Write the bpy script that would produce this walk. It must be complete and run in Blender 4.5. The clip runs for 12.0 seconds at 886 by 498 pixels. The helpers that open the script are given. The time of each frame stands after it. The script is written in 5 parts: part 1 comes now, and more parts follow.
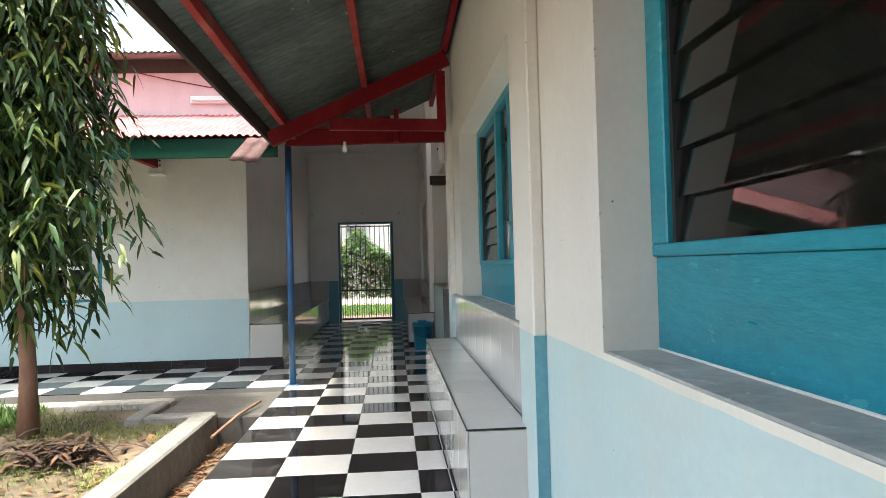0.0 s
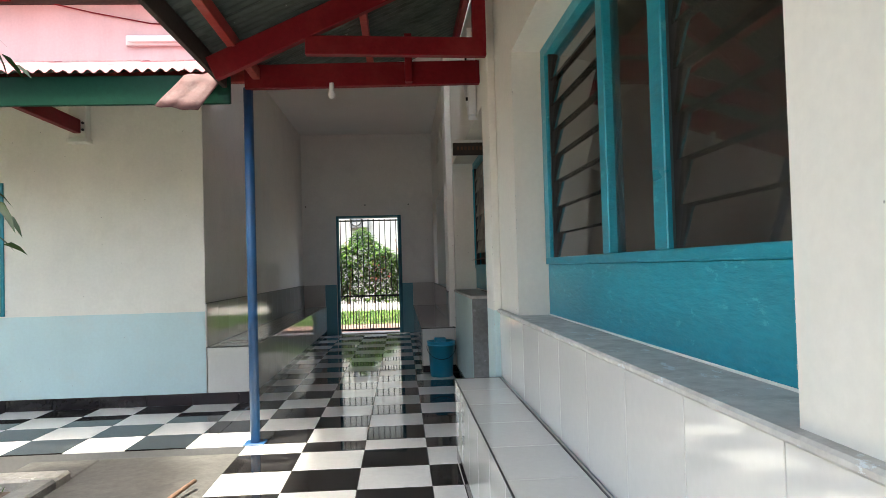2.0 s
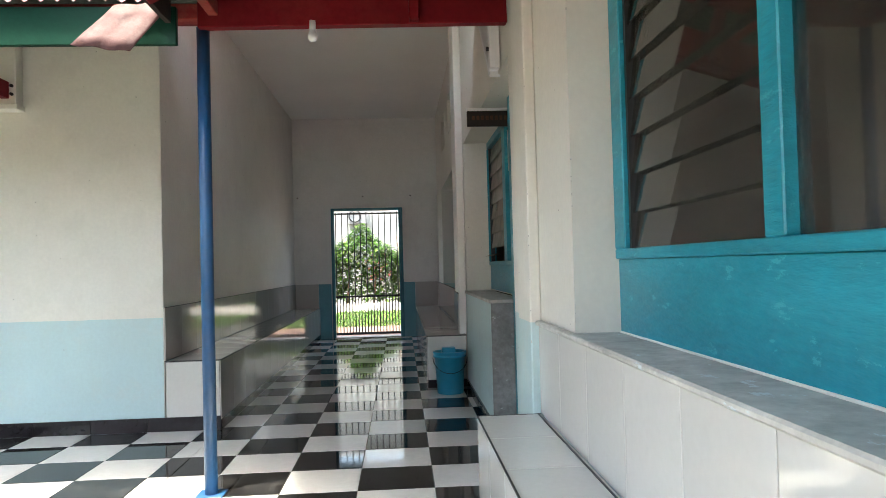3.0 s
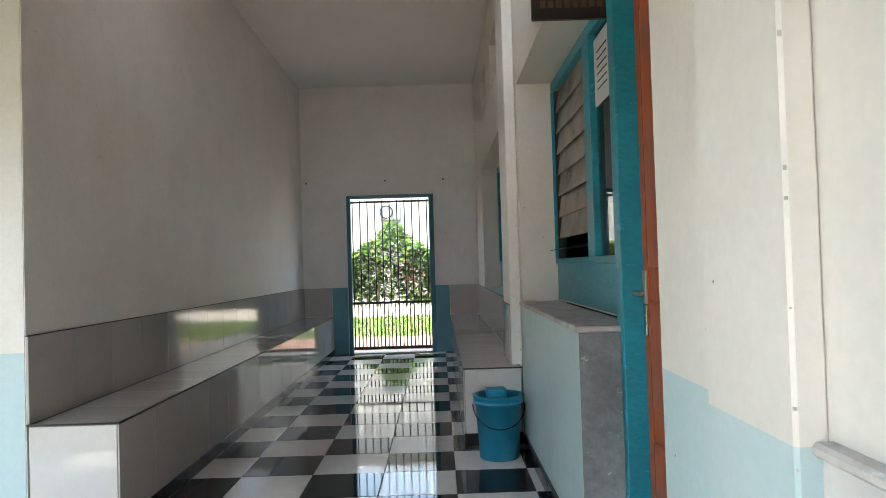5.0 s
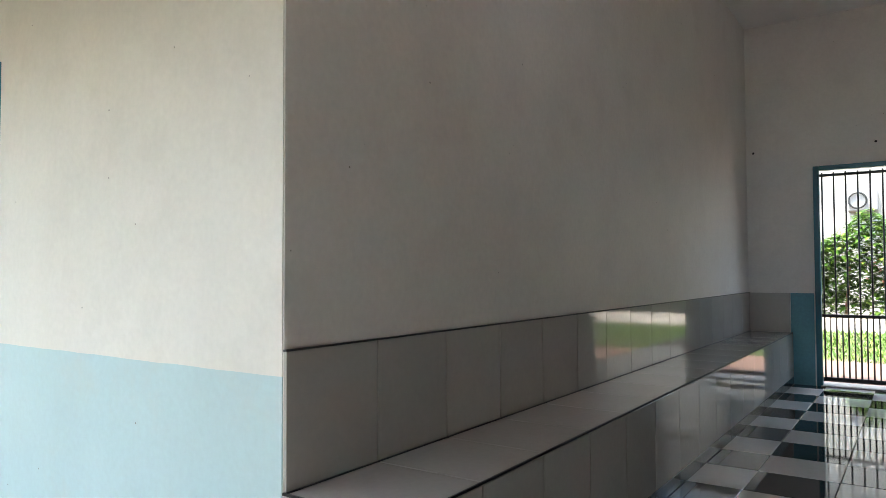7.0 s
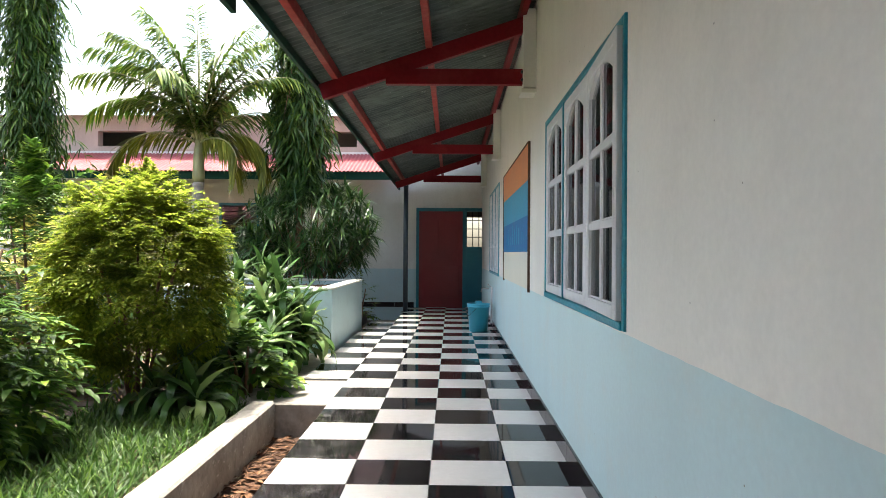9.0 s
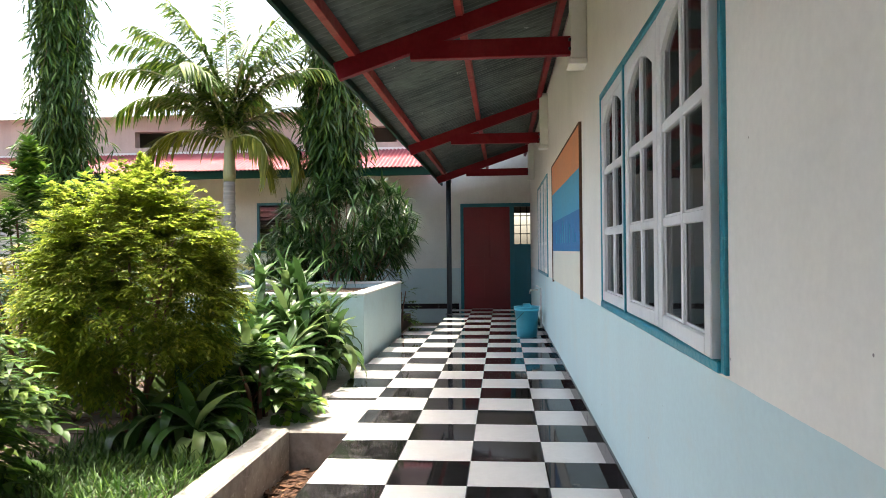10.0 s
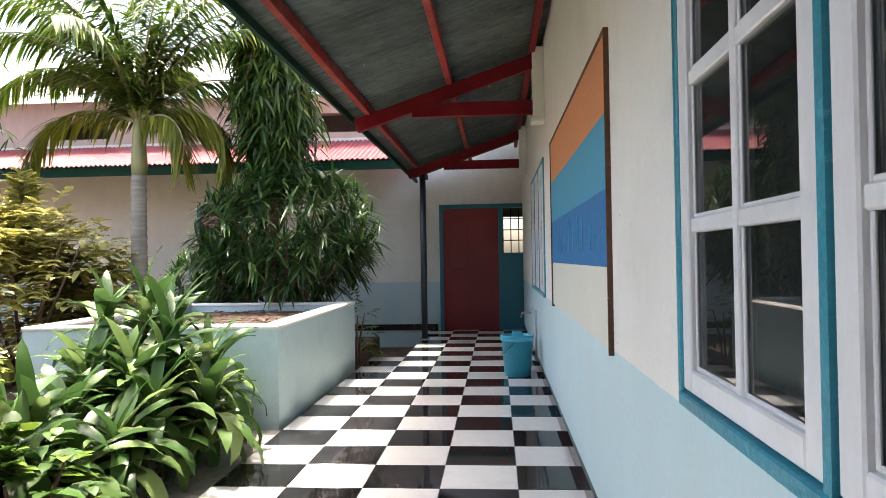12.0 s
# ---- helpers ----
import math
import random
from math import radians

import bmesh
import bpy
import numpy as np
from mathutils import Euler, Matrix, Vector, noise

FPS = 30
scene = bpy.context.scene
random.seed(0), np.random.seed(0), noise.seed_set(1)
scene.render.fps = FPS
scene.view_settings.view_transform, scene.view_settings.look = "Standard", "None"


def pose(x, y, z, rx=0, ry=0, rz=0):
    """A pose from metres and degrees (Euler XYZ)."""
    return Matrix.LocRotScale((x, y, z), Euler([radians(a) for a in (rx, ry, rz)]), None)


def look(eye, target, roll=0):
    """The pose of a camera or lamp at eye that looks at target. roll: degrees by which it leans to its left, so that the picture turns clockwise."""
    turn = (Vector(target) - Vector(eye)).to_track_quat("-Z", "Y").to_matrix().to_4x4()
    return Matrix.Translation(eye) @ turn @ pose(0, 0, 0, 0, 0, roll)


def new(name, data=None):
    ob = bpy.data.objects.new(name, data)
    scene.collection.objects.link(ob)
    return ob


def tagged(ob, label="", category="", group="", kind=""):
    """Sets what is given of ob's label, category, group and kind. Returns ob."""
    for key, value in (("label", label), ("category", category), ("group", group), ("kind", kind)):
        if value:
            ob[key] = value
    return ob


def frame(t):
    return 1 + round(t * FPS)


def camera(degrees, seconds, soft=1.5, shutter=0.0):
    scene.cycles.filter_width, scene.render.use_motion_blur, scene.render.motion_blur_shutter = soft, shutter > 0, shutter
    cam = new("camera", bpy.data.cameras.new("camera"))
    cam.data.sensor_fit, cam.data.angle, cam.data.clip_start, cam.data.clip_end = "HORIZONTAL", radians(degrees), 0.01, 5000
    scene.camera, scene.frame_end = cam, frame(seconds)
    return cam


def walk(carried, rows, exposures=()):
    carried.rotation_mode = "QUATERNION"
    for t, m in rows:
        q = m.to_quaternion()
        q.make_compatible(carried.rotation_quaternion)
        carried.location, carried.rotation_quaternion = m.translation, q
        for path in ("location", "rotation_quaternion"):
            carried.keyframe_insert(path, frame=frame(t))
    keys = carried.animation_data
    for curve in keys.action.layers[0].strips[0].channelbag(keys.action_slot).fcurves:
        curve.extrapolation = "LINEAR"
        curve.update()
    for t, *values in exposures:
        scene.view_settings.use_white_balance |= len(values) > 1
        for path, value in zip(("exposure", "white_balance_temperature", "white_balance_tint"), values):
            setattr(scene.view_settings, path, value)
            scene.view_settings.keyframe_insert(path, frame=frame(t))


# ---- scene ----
PATH = [
    (0, (-0.111, 0.028, 1.161), (0.032, 2.023, 1.208), -1.5),
    (0.5, (-0.122, 0.57, 1.166), (0.013, 2.565, 1.216), -1.5),
    (1, (-0.12, 1.159, 1.157), (0.01, 3.154, 1.211), -1.4),
    (1.5, (-0.146, 1.728, 1.16), (-0.021, 3.724, 1.215), -1.4),
    (2, (-0.14, 2.308, 1.157), (-0.016, 4.303, 1.209), -1.6),
    (2.5, (-0.154, 2.874, 1.149), (-0.033, 4.869, 1.209), -1.4),
    (3, (-0.148, 3.443, 1.149), (-0.026, 5.439, 1.196), -1.5),
    (3.2, (-0.149, 3.62, 1.159), (-0.032, 5.616, 1.215), -1.6),
    (4.8, (-0.05, 5.336, 1.165), (-0.017, 7.335, 1.216), -2.1),
    (5, (-0.061, 5.548, 1.148), (-0.047, 7.548, 1.196), -1.7),
    (5.5, (-0.106, 6.047, 1.154), (-0.229, 8.042, 1.209), -1.3),
    (6, (-0.199, 6.511, 1.134), (-0.533, 8.482, 1.199), -1.0),
    (6.5, (-0.291, 6.928, 1.133), (-1.014, 8.792, 1.198), -0.4),
    (7, (-0.431, 7.275, 1.107), (-1.565, 8.92, 1.174), -0.2),
    (7.5, (-0.551, 7.499, 1.114), (-2.083, 8.784, 1.156), -0.3),
    (7.7, (-0.612, 7.602, 1.108), (-2.316, 8.648, 1.157), 0.1),
    (9.3, (-1.247, 7.98, 1.116), (-3.244, 7.872, 1.126), -0.1),
    (9.5, (-1.394, 7.99, 1.134), (-3.389, 7.852, 1.146), -0.4),
    (10, (-1.83, 8.041, 1.15), (-3.823, 7.872, 1.153), -0.6),
    (10.5, (-2.356, 8.061, 1.171), (-4.347, 7.879, 1.183), -0.5),
    (11, (-2.889, 8.091, 1.183), (-4.881, 7.914, 1.195), -0.9),
    (11.5, (-3.489, 8.14, 1.185), (-5.481, 7.962, 1.206), -0.9),
    (12, (-4.065, 8.169, 1.173), (-6.059, 8.015, 1.2), -0.9),
]
cam = camera(65.2, 12.0, soft=0.5)
EXPOSURES = [(0, 2.58, 6900, 1), (1.5, 2.68, 6900, 1), (2.5, 3.03, 6880, 1), (3.0, 3.2, 6880, 0), (4.8, 3.58, 6900, 1), (5.3, 3.78, 6900, 1), (6.0, 4.18, 6900, 1), (6.5, 3.92, 6900, 1), (7.0, 3.38, 6820, 1), (7.5, 3.12, 6720, 2), (9.3, 2.42, 6780, 6), (10.5, 2.55, 6880, 9), (12, 2.55, 6900, 11)]
walk(cam, [(t, look(eye, target, roll)) for t, eye, target, roll in PATH], EXPOSURES)

# ---- light ----
SUN_EL, SUN_AZ = 73.0, 222.0  # azimuth clockwise from +y
world = bpy.data.worlds.new("sky")
scene.world = world
world.use_nodes = True
wt = world.node_tree
wt.nodes.clear()
sky = wt.nodes.new("ShaderNodeTexSky")
sky.sky_type, sky.sun_disc = "NISHITA", False
sky.sun_elevation, sky.sun_rotation = radians(SUN_EL), radians(SUN_AZ)
sky.air_density, sky.dust_density, sky.ozone_density = 1.0, 5.0, 1.0
bg = wt.nodes.new("ShaderNodeBackground")
bg.inputs["Strength"].default_value = 0.15
wo = wt.nodes.new("ShaderNodeOutputWorld")
wt.links.new(sky.outputs[0], bg.inputs[0])
wt.links.new(bg.outputs[0], wo.inputs[0])
sun = new("sun", bpy.data.lights.new("sun", "SUN"))
sun.data.energy, sun.data.angle, sun.data.color = 2.1, radians(4), (1.0, 0.95, 0.88)
sun_dir = Vector((math.sin(radians(SUN_AZ)) * math.cos(radians(SUN_EL)), math.cos(radians(SUN_AZ)) * math.cos(radians(SUN_EL)), math.sin(radians(SUN_EL))))
sun.matrix_world = look(sun_dir * 30, (0, 0, 0))


# ---- materials ----
def node(nt, kind, **inputs):
    n = nt.nodes.new(kind)
    for key, value in inputs.items():
        n.inputs[key.replace("_", " ")].default_value = value
    return n


def ramp(nt, fac, stops):
    r = nt.nodes.new("ShaderNodeValToRGB")
    r.color_ramp.elements[0].position, r.color_ramp.elements[1].position = stops[0][0], stops[-1][0]
    for pos, col in stops[1:-1]:
        r.color_ramp.elements.new(pos)
    for el, (pos, col) in zip(r.color_ramp.elements, stops):
        el.position = pos
        el.color = (*col, 1) if len(col) == 3 else col
    nt.links.new(fac, r.inputs[0])
    return r.outputs[0]


def mixc(nt, fac, a, b, mode="MIX"):
    m = nt.nodes.new("ShaderNodeMix")
    m.data_type, m.blend_type = "RGBA", mode
    for value, i in ((fac, 0), (a, 6), (b, 7)):
        if hasattr(value, "is_linked"):
            nt.links.new(value, m.inputs[i])
        elif i == 0:
            m.inputs[0].default_value = value
        else:
            m.inputs[i].default_value = (*value, 1)
    return m.outputs[2]


def noise_of(nt, coord, scale, detail=4.0, rough=0.55, stretch=None):
    if stretch:
        mp = nt.nodes.new("ShaderNodeMapping")
        mp.inputs["Scale"].default_value = stretch
        nt.links.new(coord, mp.inputs[0])
        coord = mp.outputs[0]
    n = node(nt, "ShaderNodeTexNoise", Scale=scale, Detail=detail, Roughness=rough)
    nt.links.new(coord, n.inputs["Vector"])
    return n.outputs[0]


def surface(name, color, rough=0.6, metal=0.0, var=0.12, big=1.3, fine=40.0, bump=0.15, dirt=None, dirt_amount=0.5, stretch=None, island=0.0, per_object=0.0, spec=0.5, chips=None, band=None, streak=0.0, chip_at=0.66, pocks=0.0, gloss_var=0.08, ior=1.5):
    """A weathered surface. dirt: a colour in large stains. chips: a colour in small worn flecks. band: (height, colour) of paint under that height."""
    m = bpy.data.materials.new(name)
    m.use_nodes = True
    nt = m.node_tree
    b = nt.nodes["Principled BSDF"]
    co = nt.nodes.new("ShaderNodeTexCoord").outputs["Object"]
    n1 = noise_of(nt, co, big, 5.0, 0.6, stretch)
    n2 = noise_of(nt, co, fine, 3.0, 0.6, stretch)
    col = color
    if band:
        sep = nt.nodes.new("ShaderNodeSeparateXYZ")
        nt.links.new(co, sep.inputs[0])
        less = nt.nodes.new("ShaderNodeMath")
        less.operation = "LESS_THAN"
        wob = nt.nodes.new("ShaderNodeMath")
        wob.operation = "MULTIPLY_ADD"
        nt.links.new(noise_of(nt, co, 6.0, 2.0), wob.inputs[0])
        wob.inputs[1].default_value, wob.inputs[2].default_value = 0.008, -0.004
        add = nt.nodes.new("ShaderNodeMath")
        add.operation = "ADD"
        nt.links.new(sep.outputs[2], add.inputs[0])
        nt.links.new(wob.outputs[0], add.inputs[1])
        nt.links.new(add.outputs[0], less.inputs[0])
        less.inputs[1].default_value = band[0]
        col = mixc(nt, less.outputs[0], color, band[1])
    light, dark = (1 + var,) * 3, (1 - var,) * 3
    shade = ramp(nt, n1, [(0.3, dark), (0.7, light)])
    col = mixc(nt, 1.0, col, shade, "MULTIPLY")
    shade2 = ramp(nt, n2, [(0.3, (1 - var * 0.6,) * 3), (0.7, (1 + var * 0.6,) * 3)])
    col = mixc(nt, 1.0, col, shade2, "MULTIPLY")
    if streak:
        n4 = noise_of(nt, co, 3.0, 5.0, 0.65, (1.0, 1.0, 0.12))
        col = mixc(nt, 1.0, col, ramp(nt, n4, [(0.35, (1 - streak,) * 3), (0.6, (1, 1, 1))]), "MULTIPLY")
    if dirt:
        n3 = noise_of(nt, co, big * 2.3, 7.0, 0.7)
        col = mixc(nt, ramp(nt, n3, [(0.5, (0, 0, 0)), (0.72, (dirt_amount,) * 3)]), col, dirt)
    if chips:
        n5 = noise_of(nt, co, 14.0, 6.0, 0.7, (1, 0.6, 1.6))
        col = mixc(nt, ramp(nt, n5, [(chip_at, (0, 0, 0)), (chip_at + 0.03, (0.85,) * 3)]), col, chips)
    if pocks:
        vo = node(nt, "ShaderNodeTexVoronoi", Scale=pocks, Randomness=1.0)
        nt.links.new(co, vo.inputs["Vector"])
        col = mixc(nt, ramp(nt, vo.outputs["Distance"], [(0.022, (0.9,) * 3), (0.034, (0, 0, 0))]), col, (0.16, 0.145, 0.13))
    if island or per_object:
        src = nt.nodes.new("ShaderNodeNewGeometry").outputs["Random Per Island"] if island else nt.nodes.new("ShaderNodeObjectInfo").outputs["Random"]
        k = island or per_object
        col = mixc(nt, 1.0, col, ramp(nt, src, [(0.0, (1 - k,) * 3), (1.0, (1 + k,) * 3)]), "MULTIPLY")
    nt.links.new(col, b.inputs["Base Color"])
    b.inputs["Metallic"].default_value = metal
    b.inputs["Specular IOR Level"].default_value = spec
    b.inputs["IOR"].default_value = ior
    nt.links.new(ramp(nt, n1, [(0.3, (max(rough - gloss_var, 0.02),) * 3), (0.7, (min(rough + gloss_var, 1),) * 3)]), b.inputs["Roughness"])
    if bump:
        bp = node(nt, "ShaderNodeBump", Strength=bump, Distance=0.004)
        nt.links.new(n2, bp.inputs["Height"])
        nt.links.new(bp.outputs[0], b.inputs["Normal"])
    return m


def leafy(name, color, tip, rough=0.45, through_light=0.25, vary=0.35, per_object=False):
    """Foliage: colour varies from leaf to leaf, and some light passes through."""
    m = bpy.data.materials.new(name)
    m.use_nodes = True
    nt = m.node_tree
    b = nt.nodes["Principled BSDF"]
    rnd = nt.nodes.new("ShaderNodeObjectInfo").outputs["Random"] if per_object else nt.nodes.new("ShaderNodeNewGeometry").outputs["Random Per Island"]
    co = nt.nodes.new("ShaderNodeTexCoord").outputs["Object"]
    col = ramp(nt, rnd, [(0.0, tuple(c * (1 - vary) for c in color)), (0.6, color), (1.0, tip)])
    col = mixc(nt, 1.0, col, ramp(nt, noise_of(nt, co, 3.0), [(0.3, (0.75,) * 3), (0.7, (1.2,) * 3)]), "MULTIPLY")
    nt.links.new(col, b.inputs["Base Color"])
    b.inputs["Roughness"].default_value = rough
    b.inputs["Specular IOR Level"].default_value = 0.3
    tr = nt.nodes.new("ShaderNodeBsdfTranslucent")
    nt.links.new(col, tr.inputs[0])
    mx = nt.nodes.new("ShaderNodeMixShader")
    mx.inputs[0].default_value = through_light
    nt.links.new(b.outputs[0], mx.inputs[1])
    nt.links.new(tr.outputs[0], mx.inputs[2])
    nt.links.new(mx.outputs[0], nt.nodes["Material Output"].inputs[0])
    return m


# a share of flat dull colour over the glass lifts its brightness
def glassy(name, tint=(0.75, 0.8, 0.8), rough=0.02, veil=0.0, veil_color=(0.3, 0.27, 0.23)):
    m = bpy.data.materials.new(name)
    m.use_nodes = True
    nt = m.node_tree
    nt.nodes.remove(nt.nodes["Principled BSDF"])
    t = nt.nodes.new("ShaderNodeBsdfTransparent")
    t.inputs[0].default_value = (*tint, 1)
    g = nt.nodes.new("ShaderNodeBsdfGlossy")
    g.inputs["Roughness"].default_value = rough
    f = node(nt, "ShaderNodeFresnel", IOR=1.55)
    mx = nt.nodes.new("ShaderNodeMixShader")
    nt.links.new(f.outputs[0], mx.inputs[0])
    nt.links.new(t.outputs[0], mx.inputs[1])
    nt.links.new(g.outputs[0], mx.inputs[2])
    last = mx
    if veil:
        d = nt.nodes.new("ShaderNodeBsdfDiffuse")
        d.inputs[0].default_value = (*veil_color, 1)
        last = nt.nodes.new("ShaderNodeMixShader")
        co = nt.nodes.new("ShaderNodeTexCoord").outputs["Object"]
        nt.links.new(ramp(nt, noise_of(nt, co, 5.0, 5.0), [(0.3, (veil * 0.6,) * 3), (0.7, (veil * 1.4,) * 3)]), last.inputs[0])
        nt.links.new(mx.outputs[0], last.inputs[1])
        nt.links.new(d.outputs[0], last.inputs[2])
    nt.links.new(last.outputs[0], nt.nodes["Material Output"].inputs[0])
    return m


CREAM, BLUE = (0.70, 0.68, 0.62), (0.46, 0.60, 0.61)
wall_c1 = surface("cream_and_blue_plaster", CREAM, 0.55, var=0.05, bump=0.12, band=(0.885, BLUE), streak=0.03, chips=(0.36, 0.34, 0.31), chip_at=0.735, dirt=(0.60, 0.58, 0.52), dirt_amount=0.35, pocks=8.5)
wall_c2 = surface("cream_and_pale_blue_plaster", (0.80, 0.78, 0.72), 0.55, var=0.05, bump=0.12, band=(0.82, (0.52, 0.68, 0.70)), streak=0.03, chips=(0.36, 0.36, 0.34), chip_at=0.745, dirt=(0.60, 0.58, 0.52), dirt_amount=0.3, pocks=8.5)
wall_in = surface("grey_white_plaster", (0.80, 0.78, 0.74), 0.5, var=0.05, bump=0.1, streak=0.02, chips=(0.4, 0.38, 0.36), chip_at=0.75, dirt=(0.66, 0.63, 0.60), dirt_amount=0.4, pocks=8.5)
wall_west = surface("cream_and_blue_weathered_plaster", CREAM, 0.6, var=0.06, bump=0.12, band=(0.79, BLUE), streak=0.06, dirt=(0.56, 0.52, 0.45), dirt_amount=0.35)
ceiling_white = surface("white_ceiling_paint", (0.88, 0.87, 0.84), 0.6, var=0.03, bump=0.06)
wall_pink = surface("pink_plaster", (0.60, 0.45, 0.445), 0.65, var=0.06, bump=0.12, streak=0.12)
# white wall beyond the gate, toned down to grey to hold its glare
wall_far = surface("toned_down_far_plaster", (0.34, 0.34, 0.33), 0.7, var=0.06)
teal_dull = surface("dull_blue_paint", (0.13, 0.33, 0.40), 0.5, var=0.15, bump=0.3, chips=(0.5, 0.55, 0.55), chip_at=0.70)
wall_tan = surface("tan_plaster", (0.48, 0.38, 0.31), 0.65, var=0.06, bump=0.12, streak=0.14)
blue_paint = surface("pale_blue_paint", BLUE, 0.5, var=0.06, bump=0.12, dirt=(0.25, 0.27, 0.27), dirt_amount=0.25)
teal = surface("teal_gloss_paint", (0.013, 0.24, 0.32), 0.35, var=0.18, bump=1.0, fine=35, big=2.5, stretch=(1, 0.35, 1.6), chips=(0.07, 0.36, 0.44), chip_at=0.62)
teal_plain = surface("teal_paint", (0.015, 0.15, 0.20), 0.35, var=0.1, bump=0.1)
cream_paint = surface("cream_trim_paint", (0.74, 0.72, 0.66), 0.5, var=0.05, bump=0.1)
white_wood = surface("white_gloss_wood_paint", (0.72, 0.73, 0.74), 0.35, var=0.06, bump=0.2, fine=50, stretch=(1, 1, 0.3), dirt=(0.45, 0.45, 0.44), dirt_amount=0.3)
sill_stone = surface("weathered_cement_sill", (0.50, 0.485, 0.455), 0.8, var=0.2, bump=0.6, fine=22, chips=(0.62, 0.68, 0.70), chip_at=0.60, dirt=(0.26, 0.25, 0.23), dirt_amount=0.6, big=3.0)
grout = surface("grey_grout", (0.16, 0.155, 0.15), 0.9, var=0.1)
tile_white = surface("white_glazed_floor_tile", (0.66, 0.65, 0.63), 0.045, var=0.05, big=3, fine=12, bump=0.012, ior=1.27, gloss_var=0.02, per_object=0.04, dirt=(0.5, 0.49, 0.47), dirt_amount=0.35)
tile_black = surface("black_glazed_floor_tile", (0.014, 0.013, 0.014), 0.045, var=0.3, big=4, fine=12, bump=0.012, ior=1.27, gloss_var=0.02, per_object=0.3, dirt=(0.12, 0.115, 0.11), dirt_amount=0.5)
tile_skirt = surface("black_skirting_tile", (0.016, 0.014, 0.017), 0.15, var=0.2, bump=0.03, per_object=0.2)
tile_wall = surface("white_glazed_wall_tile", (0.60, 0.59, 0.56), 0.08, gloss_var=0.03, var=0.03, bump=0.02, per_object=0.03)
# same tiles as tile_wall, colour toned down for the dimmer passage
tile_passage_shade = surface("shade_toned_wall_tile", (0.45, 0.43, 0.40), 0.08, gloss_var=0.03, ior=1.35, var=0.04, bump=0.02, per_object=0.04)
red_wood = surface("dark_red_painted_timber", (0.16, 0.008, 0.013), 0.5, var=0.2, bump=0.3, fine=30, dirt=(0.28, 0.05, 0.04), dirt_amount=0.3, spec=0.15)
red_light = surface("lighter_red_painted_timber", (0.26, 0.03, 0.028), 0.55, var=0.2, bump=0.3, fine=30, dirt=(0.45, 0.2, 0.15), dirt_amount=0.5, spec=0.15)
green_wood = surface("dark_green_painted_fascia", (0.003, 0.034, 0.02), 0.5, var=0.15, bump=0.2, spec=0.15)
dark_wood = surface("brown_black_fascia_board", (0.05, 0.04, 0.035), 0.7, var=0.2, bump=0.3, spec=0.15)
roof_red = surface("faded_red_corrugated_iron", (0.30, 0.06, 0.07), 0.5, metal=0.0, var=0.18, bump=0.1, dirt=(0.48, 0.30, 0.28), dirt_amount=0.45, big=0.9)
flash_red = surface("crumpled_dull_red_sheet", (0.085, 0.042, 0.042), 0.6, var=0.35, bump=0.5, fine=18, dirt=(0.13, 0.09, 0.088), dirt_amount=0.6, big=6.0, chips=(0.10, 0.05, 0.045), chip_at=0.6, spec=0.15)
roof_faded = surface("sun_faded_pink_corrugated_iron", (0.33, 0.12, 0.13), 0.6, spec=0.2, var=0.18, bump=0.1, dirt=(0.42, 0.31, 0.31), dirt_amount=0.75, big=0.9)
roof_white = surface("bright_galvanised_roof", (0.62, 0.63, 0.65), 0.45, metal=0.2, var=0.1, bump=0.1)
# undersides far darker than the sheets; grime streaks also strengthen the rib shading
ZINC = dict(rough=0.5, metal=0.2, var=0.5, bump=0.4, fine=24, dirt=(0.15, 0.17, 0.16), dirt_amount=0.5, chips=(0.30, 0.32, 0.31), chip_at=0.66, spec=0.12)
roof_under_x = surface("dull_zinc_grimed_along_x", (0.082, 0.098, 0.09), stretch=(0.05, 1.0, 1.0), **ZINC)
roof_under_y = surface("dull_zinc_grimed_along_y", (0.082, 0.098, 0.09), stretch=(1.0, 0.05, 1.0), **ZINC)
# cement darkened in its colour for the tree shade over the apron
concrete = surface("rough_shade_darkened_concrete", (0.07, 0.066, 0.063), 0.9, var=0.25, bump=0.9, fine=18, dirt=(0.12, 0.11, 0.10), dirt_amount=0.6, big=2.0)
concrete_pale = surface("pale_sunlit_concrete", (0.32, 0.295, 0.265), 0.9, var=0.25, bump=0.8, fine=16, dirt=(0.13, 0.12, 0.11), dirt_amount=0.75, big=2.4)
soil = surface("dry_brown_soil", (0.10, 0.07, 0.05), 0.95, var=0.35, bump=1.0, fine=22, dirt=(0.22, 0.19, 0.10), dirt_amount=0.6, big=1.4)
soil_dark = surface("dark_garden_soil", (0.075, 0.055, 0.04), 0.95, var=0.35, bump=1.0, fine=24)
pole_blue = surface("dark_blue_painted_steel", (0.015, 0.075, 0.19), 0.4, var=0.12, bump=0.05, dirt=(0.12, 0.07, 0.05), dirt_amount=0.3)
pole_dark = surface("dark_painted_steel", (0.03, 0.045, 0.06), 0.5, var=0.12, bump=0.05)
black_iron = surface("black_painted_iron", (0.012, 0.014, 0.016), 0.5, var=0.2, bump=0.1)
door_wood = surface("varnished_red_brown_wood", (0.42, 0.095, 0.028), 0.35, var=0.25, big=2.0, fine=30, bump=0.2, stretch=(1, 1, 0.12))
door_red = surface("dark_red_door_paint", (0.20, 0.012, 0.016), 0.4, var=0.15, bump=0.1)
chrome = surface("brushed_steel", (0.55, 0.54, 0.50), 0.3, metal=1.0, var=0.05)
